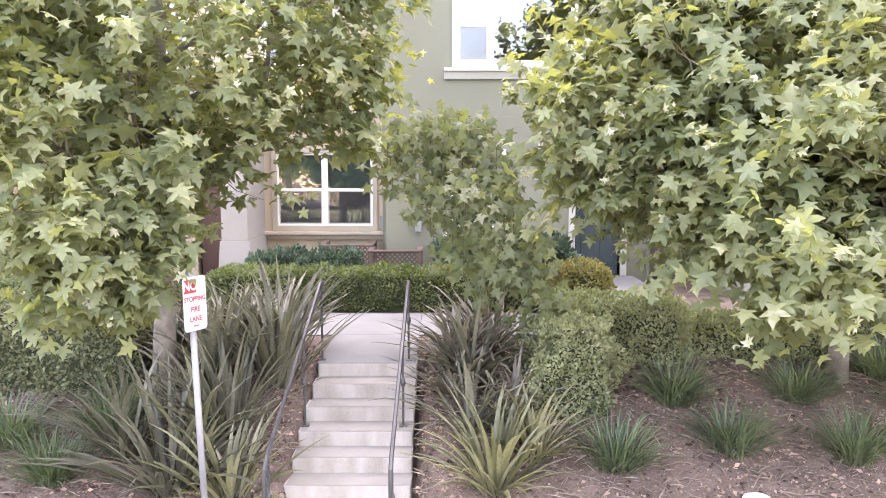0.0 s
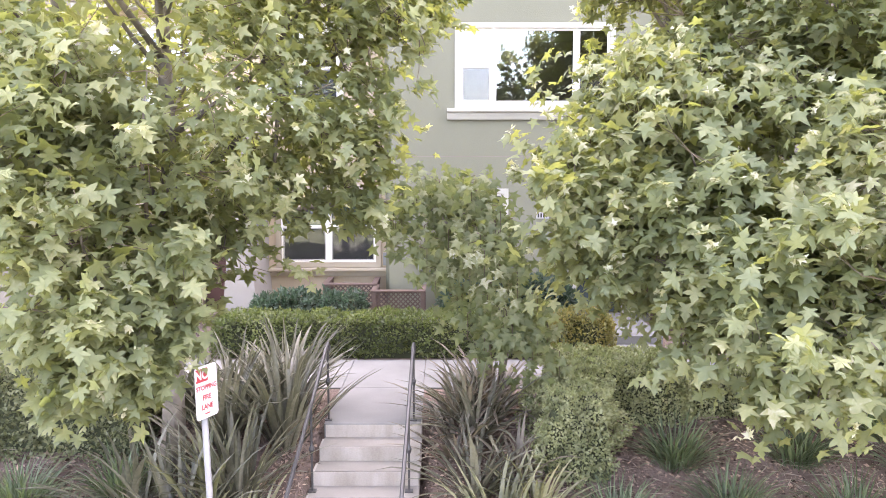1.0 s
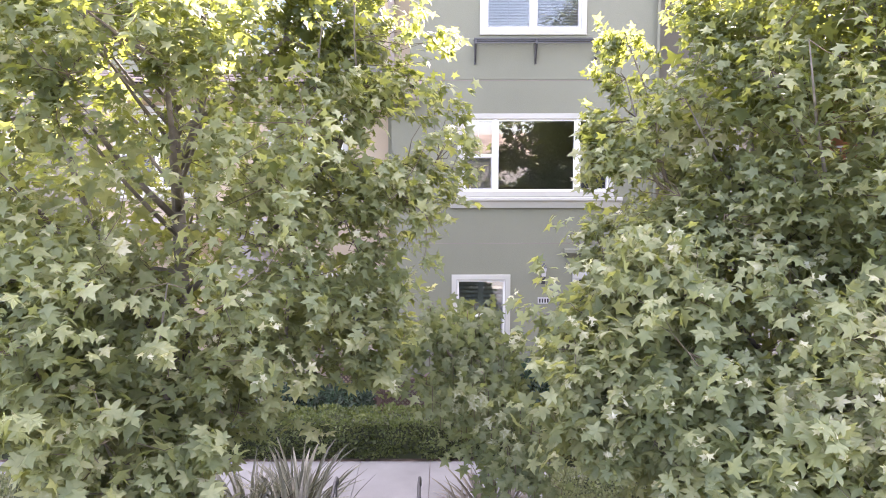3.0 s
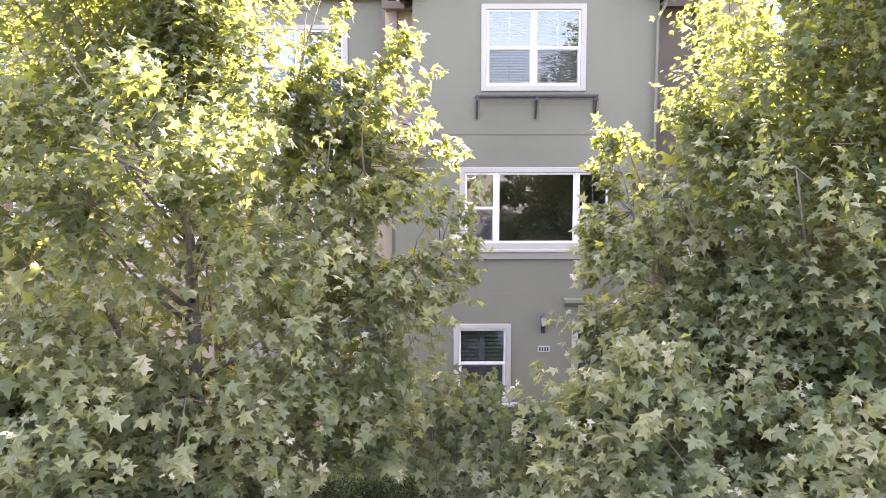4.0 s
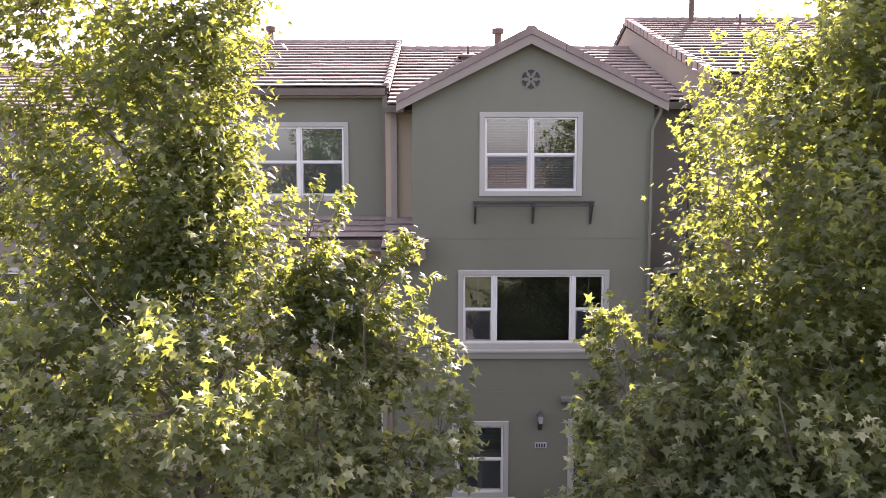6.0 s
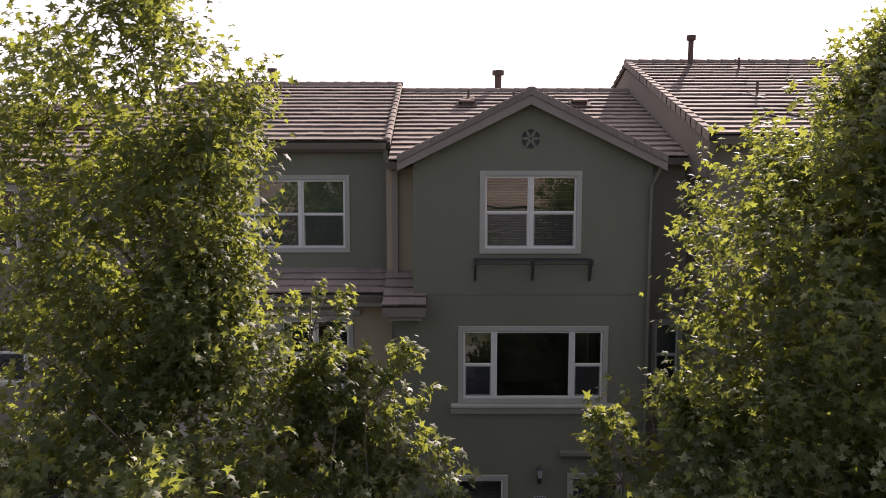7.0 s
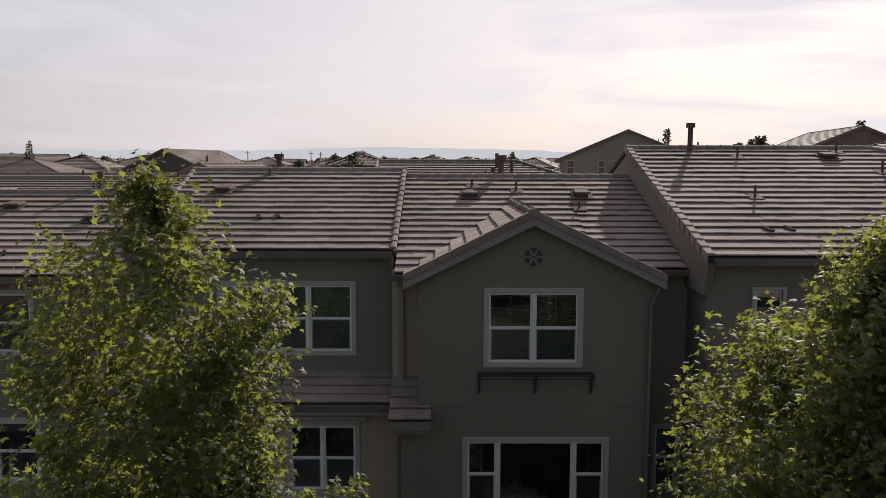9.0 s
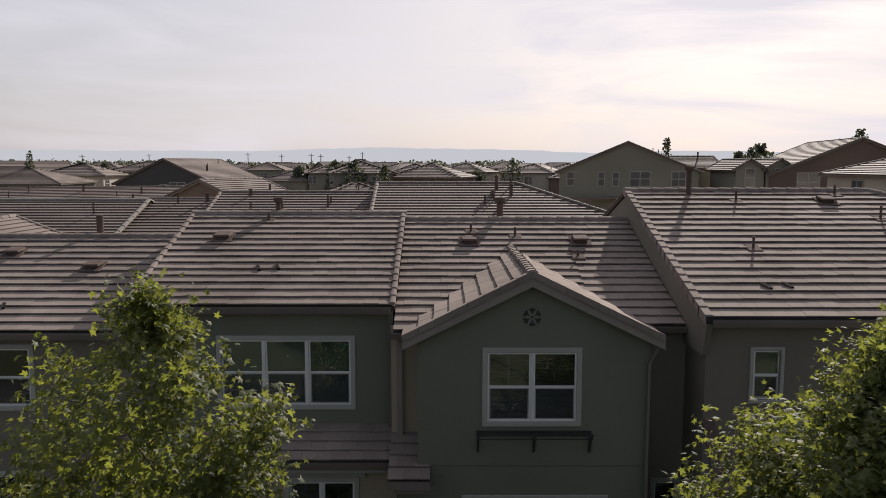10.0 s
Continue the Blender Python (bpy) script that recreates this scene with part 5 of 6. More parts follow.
def blades(name, base, n, length, width, spread, material, seed, label, category, stiff=0.5, reach=0.12, single=True):
    """A clump of long arching blades, each a folded tapering strip."""
    rng = np.random.default_rng(seed)
    t = thing(name, base, label, category)
    mb = MB()
    for i in range(n):
        a = rng.uniform(0, 2 * math.pi)
        tilt = spread * rng.random() ** 0.7
        L = length * rng.uniform(0.6, 1.1)
        w = width * rng.uniform(0.7, 1.2)
        dirh = np.array([math.cos(a), math.sin(a), 0])
        sidev = np.array([-math.sin(a), math.cos(a), 0])
        p = np.array(base) + dirh * reach * rng.random() + sidev * reach * rng.uniform(-0.6, 0.6) + np.array([0, 0, -0.04])
        ang = math.pi / 2 - tilt
        bend = (1 - stiff) * rng.uniform(0.5, 1.6)
        tw = rng.uniform(-0.4, 0.4)
        k = 7
        rows = []
        for j in range(k):
            s = j / (k - 1)
            prof = (0.55 + 1.2 * s) if s < 0.3 else (0.91 + 0.09 * (1 - abs(s - 0.45) / 0.15) if s < 0.6 else 0.91 * (1 - ((s - 0.6) / 0.4) ** 1.4))
            sv = sidev * math.cos(tw * s) + np.array([0, 0, 1]) * math.sin(tw * s)
            upv = np.array([-dirh[0] * math.sin(ang), -dirh[1] * math.sin(ang), math.cos(ang)])
            hw = max(w * prof / 2, 0.0015)
            rows.append((p - sv * hw + upv * hw * 0.5, p, p + sv * hw + upv * hw * 0.5))
            p = p + (dirh * math.cos(ang) + np.array([0, 0, 1]) * math.sin(ang)) * L / (k - 1)
            ang -= bend * (0.05 + 0.5 * s) * 0.8
        vs = [q for r in rows for q in r]
        fs = []
        for j in range(k - 1):
            fs += [(3 * j, 3 * j + 1, 3 * j + 4, 3 * j + 3), (3 * j + 1, 3 * j + 2, 3 * j + 5, 3 * j + 4)]
        if single:
            part("blade", MB().add(vs, fs), material, t, smooth=True)
        else:
            mb.add(vs, fs)
    if not single:
        tagged(part("blades", mb, material, t, smooth=True), kind="stuff")
    return t


# street trees on the bank
left_lobes = [
    (0.0, -0.3, [(1.8, 0.4), (2.2, 0.9), (2.6, 1.6), (3.2, 2.1), (4.0, 2.2), (5.0, 2.15), (5.8, 1.7), (6.5, 1.2), (7.2, 0.9), (7.6, 0.5)], 0.42),
    (-1.35, -0.4, [(2.35, 0.6), (2.65, 1.15), (3.0, 1.4), (3.7, 1.2)], 0.07),
    (-0.06, -0.25, [(6.2, 0.8), (7.0, 1.0), (8.0, 1.12), (8.9, 1.16), (9.3, 1.05), (9.7, 0.8), (9.95, 0.52), (10.15, 0.26), (10.3, 0.08)], 0.24),
    (-0.8, -0.1, [(5.8, 0.9), (7.2, 1.05), (8.4, 1.0), (9.1, 0.8), (9.6, 0.5), (9.95, 0.2)], 0.085),
    (1.7, -0.25, [(2.4, 0.5), (3.2, 0.75), (4.4, 0.9), (5.2, 0.85), (5.7, 0.45), (6.0, 0.15)], 0.075),
    (1.62, 0.15, [(5.0, 0.5), (6.0, 0.42), (6.6, 0.32), (7.0, 0.22), (7.25, 0.1)], 0.045),
    (2.42, -0.5, [(3.6, 0.5), (4.8, 0.58), (5.6, 0.5), (6.1, 0.38), (6.4, 0.24), (6.6, 0.1)], 0.055),
    (0.1, -1.7, [(1.05, 0.25), (1.35, 0.5), (1.7, 0.8), (2.2, 0.85), (2.7, 0.7)], 0.065),
    (-0.7, -1.5, [(2.55, 0.6), (2.85, 1.2), (3.2, 1.4), (3.9, 1.0)], 0.09),
    (0.7, -2.1, [(5.05, 0.3), (5.4, 0.75), (5.7, 0.75), (5.95, 0.3)], 0.028),
    (-0.6, -1.9, [(4.6, 0.4), (5.2, 0.9), (5.7, 0.8), (6.1, 0.3)], 0.035),
]
lt = broadleaf("street_tree", (-2.72, 8.0, 0.0), 10.6, left_lobes, 2300, 3, "tall sycamore street tree in full green leaf on the bank", singles=150, trunk_r=0.11, lean=(-0.25, -0.1), airy=(4.8, 0.6), core=3400, core_up=0.25)
right_lobes = [
    (-0.17, -0.55, [(1.3, 0.8), (1.65, 1.6), (2.1, 2.2), (2.6, 2.7), (3.2, 2.85), (3.7, 2.4), (4.3, 2.1)], 0.38),
    (0.38, -0.45, [(3.6, 1.8), (4.3, 2.4), (5.2, 2.65), (6.2, 2.7), (7.0, 2.55), (7.9, 2.2), (8.5, 1.85), (8.9, 1.5), (9.2, 1.15), (9.5, 0.75), (9.9, 0.35), (10.15, 0.05)], 0.8),
    (0.7, 0.9, [(5.0, 1.4), (6.5, 1.9), (7.8, 1.7), (8.6, 1.1), (9.1, 0.4)], 0.16),
    (-2.77, -0.25, [(3.2, 0.26), (4.2, 0.28), (5.2, 0.2), (5.9, 0.04)], 0.016),
    (-2.68, -0.75, [(2.7, 0.35), (3.2, 0.6), (4.0, 0.68), (4.6, 0.5), (5.0, 0.2)], 0.05),
    (-1.7, -0.55, [(3.2, 0.7), (4.4, 0.9), (5.3, 0.85), (6.0, 0.4)], 0.065),
    (0.13, -1.55, [(1.35, 1.0), (1.8, 1.7), (2.8, 1.7), (3.4, 1.0)], 0.1),
    (-2.5, -1.15, [(1.7, 0.35), (2.0, 0.75), (2.6, 0.95), (3.1, 0.85), (3.6, 0.4)], 0.08),
    (-1.27, -2.05, [(1.08, 0.6), (1.4, 1.15), (2.1, 1.25), (2.8, 0.6)], 0.115),
    (0.43, -2.15, [(1.02, 0.7), (1.4, 1.25), (2.1, 1.25), (2.8, 0.6)], 0.11),
    (-2.6, -1.5, [(1.9, 0.25), (2.5, 0.7), (3.1, 0.85), (3.8, 0.4)], 0.05),
]
broadleaf("street_tree", (4.42, 8.35, -0.1), 10.3, right_lobes, 2320, 7, "tall sycamore street tree with dense drooping green crown", singles=150, trunk_r=0.095, lean=(0.3, 0.0), airy=(3.8, 0.0), core=6000)
# main forks of the left tree
for q, r0 in ((((-2.72, 8.0, 2.4), (-3.2, 7.95, 3.2), (-3.53, 7.9, 3.95), (-3.85, 7.85, 5.1), (-4.1, 7.8, 6.3)), 0.05),
              (((-2.65, 8.0, 4.5), (-2.42, 7.9, 4.9), (-2.3, 7.85, 5.5), (-2.28, 7.8, 6.3), (-2.1, 7.75, 7.4)), 0.05),
              (((-2.7, 8.0, 3.4), (-3.7, 7.7, 3.6), (-4.5, 7.5, 4.1), (-5.1, 7.4, 4.9)), 0.04)):
    k_ = len(q)
    part("fork", MB().tube(q, [r0 * (1 - 0.7 * i / (k_ - 1)) for i in range(k_)], 8), BARK, lt, smooth=True)
# a low bough of the left tree that hangs beside the steps
hb = MB()
bough = [Vector(p) for p in ((-2.9, 8.0, 1.95), (-1.9, 8.5, 2.35), (-0.9, 9.0, 2.5), (-0.1, 9.3, 2.45), (0.25, 9.2, 2.1), (0.6, 8.95, 1.5), (0.95, 8.65, 0.9))]
hb.tube(bough, [0.05, 0.042, 0.034, 0.028, 0.02, 0.013, 0.006], 7)
part("bough", hb, BARK, lt, smooth=True)
rng = np.random.default_rng(17)
bp_, bt_, bn_ = [], [], []
btw = MB()
for i in range(125):
    # a hanging veil of leaves, broad above and narrow below
    z = 0.55 + 2.15 * rng.random() ** 0.6
    w = float(np.interp(z, [0.5, 1.0, 1.7, 2.3, 2.7], [0.3, 0.42, 0.62, 0.72, 0.4]))
    cx = float(np.interp(z, [0.5, 1.0, 1.5, 2.0, 2.5], [1.15, 0.9, 0.55, 0.25, 0.12]))
    c = np.array([cx + w * rng.uniform(-1, 1), float(np.interp(z, [0.5, 1.8, 2.5], [8.55, 9.0, 9.35])) + 0.7 * w * rng.uniform(-1, 1), z])
    btw.tube([c + np.array([rng.uniform(-0.1, 0.1), 0.05, 0.12]), c + np.array([0, 0, 0.1]), c - np.array([0, 0, 0.2])], [0.007, 0.005, 0.003], 3, False)
    for k in range(14):
        bp_.append(c + rng.normal(0, 0.12, 3))
        bt_.append(np.array([rng.normal(0, 0.6), rng.normal(0, 0.6) - 0.2, -0.8]))
        bn_.append(np.array([rng.normal(0, 0.4), -1.0 + rng.normal(0, 0.35), 0.4]))
tagged(part("hanging_twig_tangle", btw, TWIG, lt), kind="stuff")
# these leaves take the greens darkened for shade
many("hanging_leaves", TOP_V, TOP_F, np.array(bp_), frames(np.array(bt_), np.array(bn_)), rng.uniform(0.08, 0.14, len(bp_)), LEAF_SHADED, lt)

# hedges
hedge("front_hedge", [(-3.4, 1.75, 11.5, 12.35, 0.0, 0.62)], 0.055, 1500, LEAF_HEDGE, 1, "clipped bright green hedge along the walkway", rough=0.08)
hedge("front_hedge", [(-7.4, -3.9, 11.5, 12.3, 0.0, 0.52)], 0.055, 1300, LEAF_HEDGE, 2, "clipped bright green hedge along the walkway", rough=0.08)
hedge("red_tipped_shrub", [(1.72, 2.62, 11.1, 11.85, 0.0, 0.76)], 0.05, 1800, LEAF_RUST, 3, "small rounded shrub with reddened yellow-green leaves", "shrub", rough=0.1, round_=0.3)
hedge("bank_hedge", [(-6.8, -3.1, 8.12, 9.4, -0.45, 0.7)], 0.05, 1800, LEAF_DULL, 4, "dull olive clipped hedge at the top of the bank", rough=0.09)
hedge("box_shrub", [(1.05, 1.95, 7.82, 8.9, -0.5, 0.56)], 0.04, 4200, LEAF_BOX, 5, "pale green loosely clipped box shrub on the bank", "shrub", rough=0.24, round_=0.38)
hedge("bank_hedge", [(1.35, 2.95, 8.6, 9.7, -0.2, 0.64), (2.8, 4.6, 8.75, 9.6, -0.1, 0.46)], 0.038, 4200, LEAF_BOX, 6, "pale green clipped hedge at the top of the bank", rough=0.08)
hedge("bank_hedge", [(4.75, 7.6, 8.9, 9.6, -0.1, 0.5)], 0.045, 1200, LEAF_DULL, 7, "dull olive clipped hedge at the top of the bank", rough=0.08)
hedge("teal_shrub", [(-3.05, -1.2, 12.7, 13.3, 0.0, 0.74)], 0.1, 1100, LEAF_TEAL, 8, "dark blue-green bushy shrub before the window", "shrub", rough=0.2, ratio=0.6, round_=0.25)
hedge("teal_shrub", [(0.1, 2.3, 13.0, 13.9, 0.0, 0.9)], 0.12, 900, LEAF_TEAL, 9, "dark blue-green bushy shrub beside the door", "shrub", rough=0.25, ratio=0.7, round_=0.3)
hedge("teal_shrub", [(-5.9, -5.2, 13.3, 14.0, 0.0, 0.85)], 0.07, 1200, LEAF_TEAL, 10, "dark small shrub by the porch", "shrub", rough=0.14, ratio=0.5)

# flax clumps either side of the steps
FL = "large clump of strappy grey-green flax blades"
flax = [(-2.35, 7.0, 75, 1.35, FLAX_GREY, 1.05), (-1.95, 7.6, 65, 1.35, FLAX_GREY, 0.85), (-1.62, 8.35, 65, 1.4, FLAX_GREY, 0.75), (-2.3, 8.4, 60, 1.3, FLAX_GREY, 0.8),
        (-1.75, 9.1, 46, 1.1, FLAX_GREY, 0.8), (-2.9, 7.4, 40, 1.1, FLAX_GREY, 1.0), (-1.75, 6.85, 46, 1.0, FLAX_GREEN, 1.05), (-2.15, 7.35, 26, 1.15, FLAX_GREEN, 0.6)]
flax += [(-1.8, 9.45, 60, 1.1, FLAX_GREY, 0.9), (-2.35, 9.2, 60, 1.15, FLAX_GREY, 0.9), (-2.95, 8.9, 50, 1.1, FLAX_GREY, 0.9)]
for i, (x, y, n, L, m, sp) in enumerate(flax):
    blades("flax", (x, y, slope_z(x, y)), n, L, 0.058, sp, m, 30 + i, FL if m is FLAX_GREY else "clump of olive strappy flax blades", "flax", 0.45)
flax = [(0.62, 7.0, 75, 1.1, FLAX_GREEN, 1.1), (0.42, 7.7, 46, 0.95, FLAX_GREY, 1.1), (0.5, 8.5, 70, 1.05, FLAX_GREY, 1.15), (0.22, 8.2, 36, 0.8, FLAX_BROWN, 1.2), (1.0, 7.4, 40, 0.85, FLAX_GREEN, 1.05), (0.85, 7.9, 30, 0.8, FLAX_BROWN, 1.2), (0.7, 9.15, 80, 1.1, FLAX_BROWN, 1.2), (0.3, 8.75, 50, 0.95, FLAX_BROWN, 1.25)]
for i, (x, y, n, L, m, sp) in enumerate(flax):
    blades("flax", (x, y, slope_z(x, y)), n, L, 0.05, sp, m, 50 + i, FL if m is FLAX_GREY else "drooping clump of browned flax blades" if m is FLAX_BROWN else "clump of olive strappy flax blades", "flax", 0.4)
tufts = [(1.8, 7.3), (2.57, 8.1), (2.92, 7.42), (3.87, 8.15), (4.1, 7.4), (5.1, 7.9), (4.95, 8.5), (-3.5, 7.15), (-4.1, 7.55), (-3.15, 7.7), (-5.0, 7.3)]
for i, (x, y) in enumerate(tufts):
    blades("lily_grass", (x, y, slope_z(x, y)), 230, 0.62, 0.016, 1.0, GRASS, 80 + i, "dense tuft of dark green strappy grass", "grass tuft", 0.3, 0.17, False)

# bark chips and dead leaves on the bank
rng = np.random.default_rng(5)
n = 46000
cx, cy = rng.uniform(-6.5, 7.0, n), 5.4 + 3.9 * rng.random(n)
ok = ~((cx > -1.32) & (cx < -0.08) & (cy < 9.4))
cx, cy = cx[ok], cy[ok]
pos = np.array([(x, y, slope_z(x, y) + 0.008) for x, y in zip(cx, cy)])
n = len(pos)
nor = np.array([0, -0.4, 1.0]) + rng.normal(0, 0.35, (n, 3))
tip = rng.normal(0, 1, (n, 3)) * np.array([1, 1, 0.3])
tv = OVAL_V * np.array([1.0, 1, 1.6])
many("bark_litter", tv, OVAL_F, pos, frames(tip, nor), 0.013 + 0.062 * rng.random(n) ** 2.4, CHIP, None)
tagged(bpy.data.objects["bark_litter"], "scattered tan bark chips and dead leaves", "leaf litter", "", "stuff")
n = 12000
cx, cy = rng.uniform(-6.5, 7.0, n), 5.4 + 3.6 * rng.random(n)
ok = ~((cx > -1.32) & (cx < -0.08))
cx, cy = cx[ok], cy[ok]
n = len(cx)
pos = np.array([(x, y, slope_z(x, y) + 0.015) for x, y in zip(cx, cy)])
nor = np.array([0, -0.4, 1.0]) + rng.normal(0, 0.3, (n, 3))
tip = rng.normal(0, 1, (n, 3)) * np.array([1, 1, 0.25])
many("dry_straw", OVAL_V * np.array([0.09, 1, 0.6]), OVAL_F, pos, frames(tip, nor), 0.06 + 0.2 * rng.random(n) ** 1.6, STRAW, None)
tagged(bpy.data.objects["dry_straw"], "dry fallen blades and twigs over the mulch", "leaf litter", "", "stuff")
for i, (x, y, r) in enumerate([(2.95, 6.85, 0.12), (3.25, 6.7, 0.07)]):
    rr2 = []
    for j in range(5):
        w = math.pi * (j + 0.5) / 5
        for k in range(8):
            a = 2 * math.pi * k / 8
            q = r * (1 + 0.2 * noise.noise(Vector((j, k, i * 7.3))))
            rr2.append((x + 1.2 * q * math.sin(w) * math.cos(a), y + q * math.sin(w) * math.sin(a), slope_z(x, y) + 0.02 + 0.6 * q * math.cos(w)))
    m = MB().add(rr2, [(j * 8 + k, j * 8 + (k + 1) % 8, (j + 1) * 8 + (k + 1) % 8, (j + 1) * 8 + k) for j in range(4) for k in range(8)] + [tuple(range(8))[::-1], tuple(range(32, 40))])
    solo("garden_stone", m, STONE, "pale rounded stone half sunk in the mulch", "stone", smooth=True)

# ---- handrails, sign, lattice screens ----


def handrail(x0, x1):
    """A rail that follows the steps, from x0 at the top to x1 at the foot, on three posts."""
    t = thing("handrail", (x0, 8.7, 0.02), "black iron handrail with knuckled posts beside the steps", "handrail", "handrails of the steps")

    def xa(y):
        return x0 + (x1 - x0) * (8.7 - y) / 2.3
    top = [(8.74, 0.79), (8.75, 0.86), (8.71, 0.9), (8.62, 0.885), (7.82, 0.46), (6.9, -0.01), (6.47, -0.235), (6.38, -0.32), (6.37, -0.42), (6.37, -0.75), (6.42, -0.8), (6.48, -0.75)]
    part("rail", MB().tube([(xa(y), y, z) for y, z in top], 0.02, 6), METAL_BLACK, t)
    for y, zb, zt in ((8.685, 0.022, 0.88), (7.82, -0.443, 0.44), (6.5, -1.06, -0.24)):
        x = xa(y)
        p = part("post", MB().tube([(x, y, zb), (x, y, zt)], 0.012, 6), METAL_BLACK, t)
        part("foot_plate", MB().cbox(x - 0.04, x + 0.04, y - 0.04, y + 0.04, zb, zb + 0.012, 0.003), METAL_BLACK, p)
        zk = zb + 0.45
        part("knuckle", MB().tube([(x, y, zk - 0.05), (x, y, zk - 0.02), (x, y, zk), (x, y, zk + 0.02), (x, y, zk + 0.05)], [0.013, 0.024, 0.03, 0.024, 0.013], 8), METAL_BLACK, p)
    return t


handrail(-0.235, -0.285)
handrail(-1.2, -1.33)

sg = thing("no_stopping_sign", (-1.76, 6.15, slope_z(-1.76, 6.15)), "white fire lane sign with red lettering on a steel post", "road sign")
part("post", MB().tube([(-1.735, 6.17, slope_z(-1.76, 6.15) - 0.2), (-1.822, 6.17, 1.36)], 0.027, 10), METAL_GALV, sg, "galvanised steel post", smooth=True)
SGM = pose(-1.8, 6.14, 1.12, 0, -2.4, 0) @ pose(0, 0, 0, 90, 0, 68) @ pose(0, 0, 0, 0, 0, -2)


def outline(w, h, r, k=5):
    q = []
    for cx_, cy_, a0 in ((w / 2 - r, h / 2 - r, 0), (-w / 2 + r, h / 2 - r, 90), (-w / 2 + r, -h / 2 + r, 180), (w / 2 - r, -h / 2 + r, 270)):
        for i in range(k + 1):
            a = radians(a0 + 90 * i / k)
            q.append((cx_ + r * math.cos(a), cy_ + r * math.sin(a)))
    return q


def flat(poly, z0, z1):
    m = MB().prism(poly, "z", z0, z1)
    m.v = [tuple(SGM @ Vector(p)) for p in m.v]
    m.f = [tuple(reversed(q)) for q in m.f]
    return m


board = part("sign_board", flat(outline(0.26, 0.42, 0.03), 0.03, 0.033), SIGN_WHITE, sg, "white metal sign board")
part("red_panel", flat([(-0.118, 0.085), (0.02, 0.085), (0.02, 0.19), (-0.118, 0.19)], 0.0332, 0.0338), SIGN_RED, board)


def words(text, size, x, y, material, z=0.0342):
    cu = bpy.data.curves.new("lettering", "FONT")
    cu.body, cu.size, cu.align_x, cu.align_y, cu.extrude, cu.offset = text, size, "CENTER", "CENTER", 0.0002, size * 0.035
    tmp = bpy.data.objects.new("lettering", cu)
    me = bpy.data.meshes.new_from_object(tmp)
    bpy.data.objects.remove(tmp)
    me.transform(SGM @ Matrix.Translation((x, y, z)))
    me.materials.clear()
    me.materials.append(material)
    ob = new("lettering", me)
    ob.parent = board
    return tagged(ob, "sign lettering")


words("NO", 0.1, -0.049, 0.138, SIGN_WHITE)
words("STOPPING", 0.052, 0.0, 0.035, SIGN_RED)
words("FIRE", 0.056, 0.0, -0.045, SIGN_RED)
words("LANE", 0.056, 0.0, -0.12, SIGN_RED)
part("arrow_bar", flat([(-0.03, -0.178), (0.03, -0.178), (0.03, -0.168), (-0.03, -0.168)], 0.0332, 0.0338), SIGN_RED, board)


def lattice(x0, x1, y0, y1, z0, z1):
    """A low wooden screen round three sides: framed lattice panels."""
    t = thing("lattice_screen", ((x0 + x1) / 2, y0, z0), "low brown wooden lattice screen round a utility unit", "lattice screen", "lattice screens by the wall")
    for x in (x0, x1 - 0.08):
        part("post", MB().cbox(x, x + 0.08, y0, y0 + 0.08, z0, z1 - 0.04, 0.008), WOOD, t)
        part("post", MB().cbox(x, x + 0.08, y1 - 0.08, y1, z0, z1 - 0.04, 0.008), WOOD, t)
        part("top_rail", MB().cbox(x - 0.01, x + 0.09, y0 + 0.1, y1, z1 - 0.04, z1, 0.006), WOOD, t)
        part("side_panel", MB().box(x + 0.03, x + 0.05, y0 + 0.08, y1 - 0.08, z0 + 0.05, z1 - 0.05), WOOD, t)
    part("top_rail", MB().cbox(x0 - 0.01, x1 + 0.01, y0 - 0.01, y0 + 0.095, z1 - 0.04, z1, 0.006), WOOD, t)
    part("bottom_rail", MB().cbox(x0 + 0.08, x1 - 0.08, y0 + 0.01, y0 + 0.06, z0 + 0.04, z0 + 0.1, 0.006), WOOD, t)
    X0, X1, Z0, Z1 = x0 + 0.08, x1 - 0.08, z0 + 0.1, z1 - 0.04
    h = Z1 - Z0
    for sgn in (1, -1):
        c = X0 - h
        while c < X1 + h:
            a, b = (c, c + h) if sgn > 0 else (c + h, c)
            pa, pb = [a, Z0], [b, Z1]
            dx = (pb[0] - pa[0]) / (pb[1] - pa[1])
            for p in (pa, pb):
                if p[0] < X0:
                    p[1] += (X0 - p[0]) / dx
                    p[0] = X0
                if p[0] > X1:
                    p[1] += (X1 - p[0]) / dx
                    p[0] = X1
            if abs(pb[1] - pa[1]) > 0.04 and pb[1] > pa[1]:
                o = 0.02 if sgn > 0 else 0.031
                w = 0.016
                part("slat", MB().prism([(pa[0] - w, pa[1]), (pa[0] + w, pa[1]), (pb[0] + w, pb[1]), (pb[0] - w, pb[1])], "y", y0 + o, y0 + o + 0.01), WOOD, t)
            c += 0.085
    return t


lattice(-2.1, -1.12, 14.1, 14.95, 0.0, 0.76)
lattice(-1.16, -0.22, 13.55, 14.25, 0.0, 0.72)

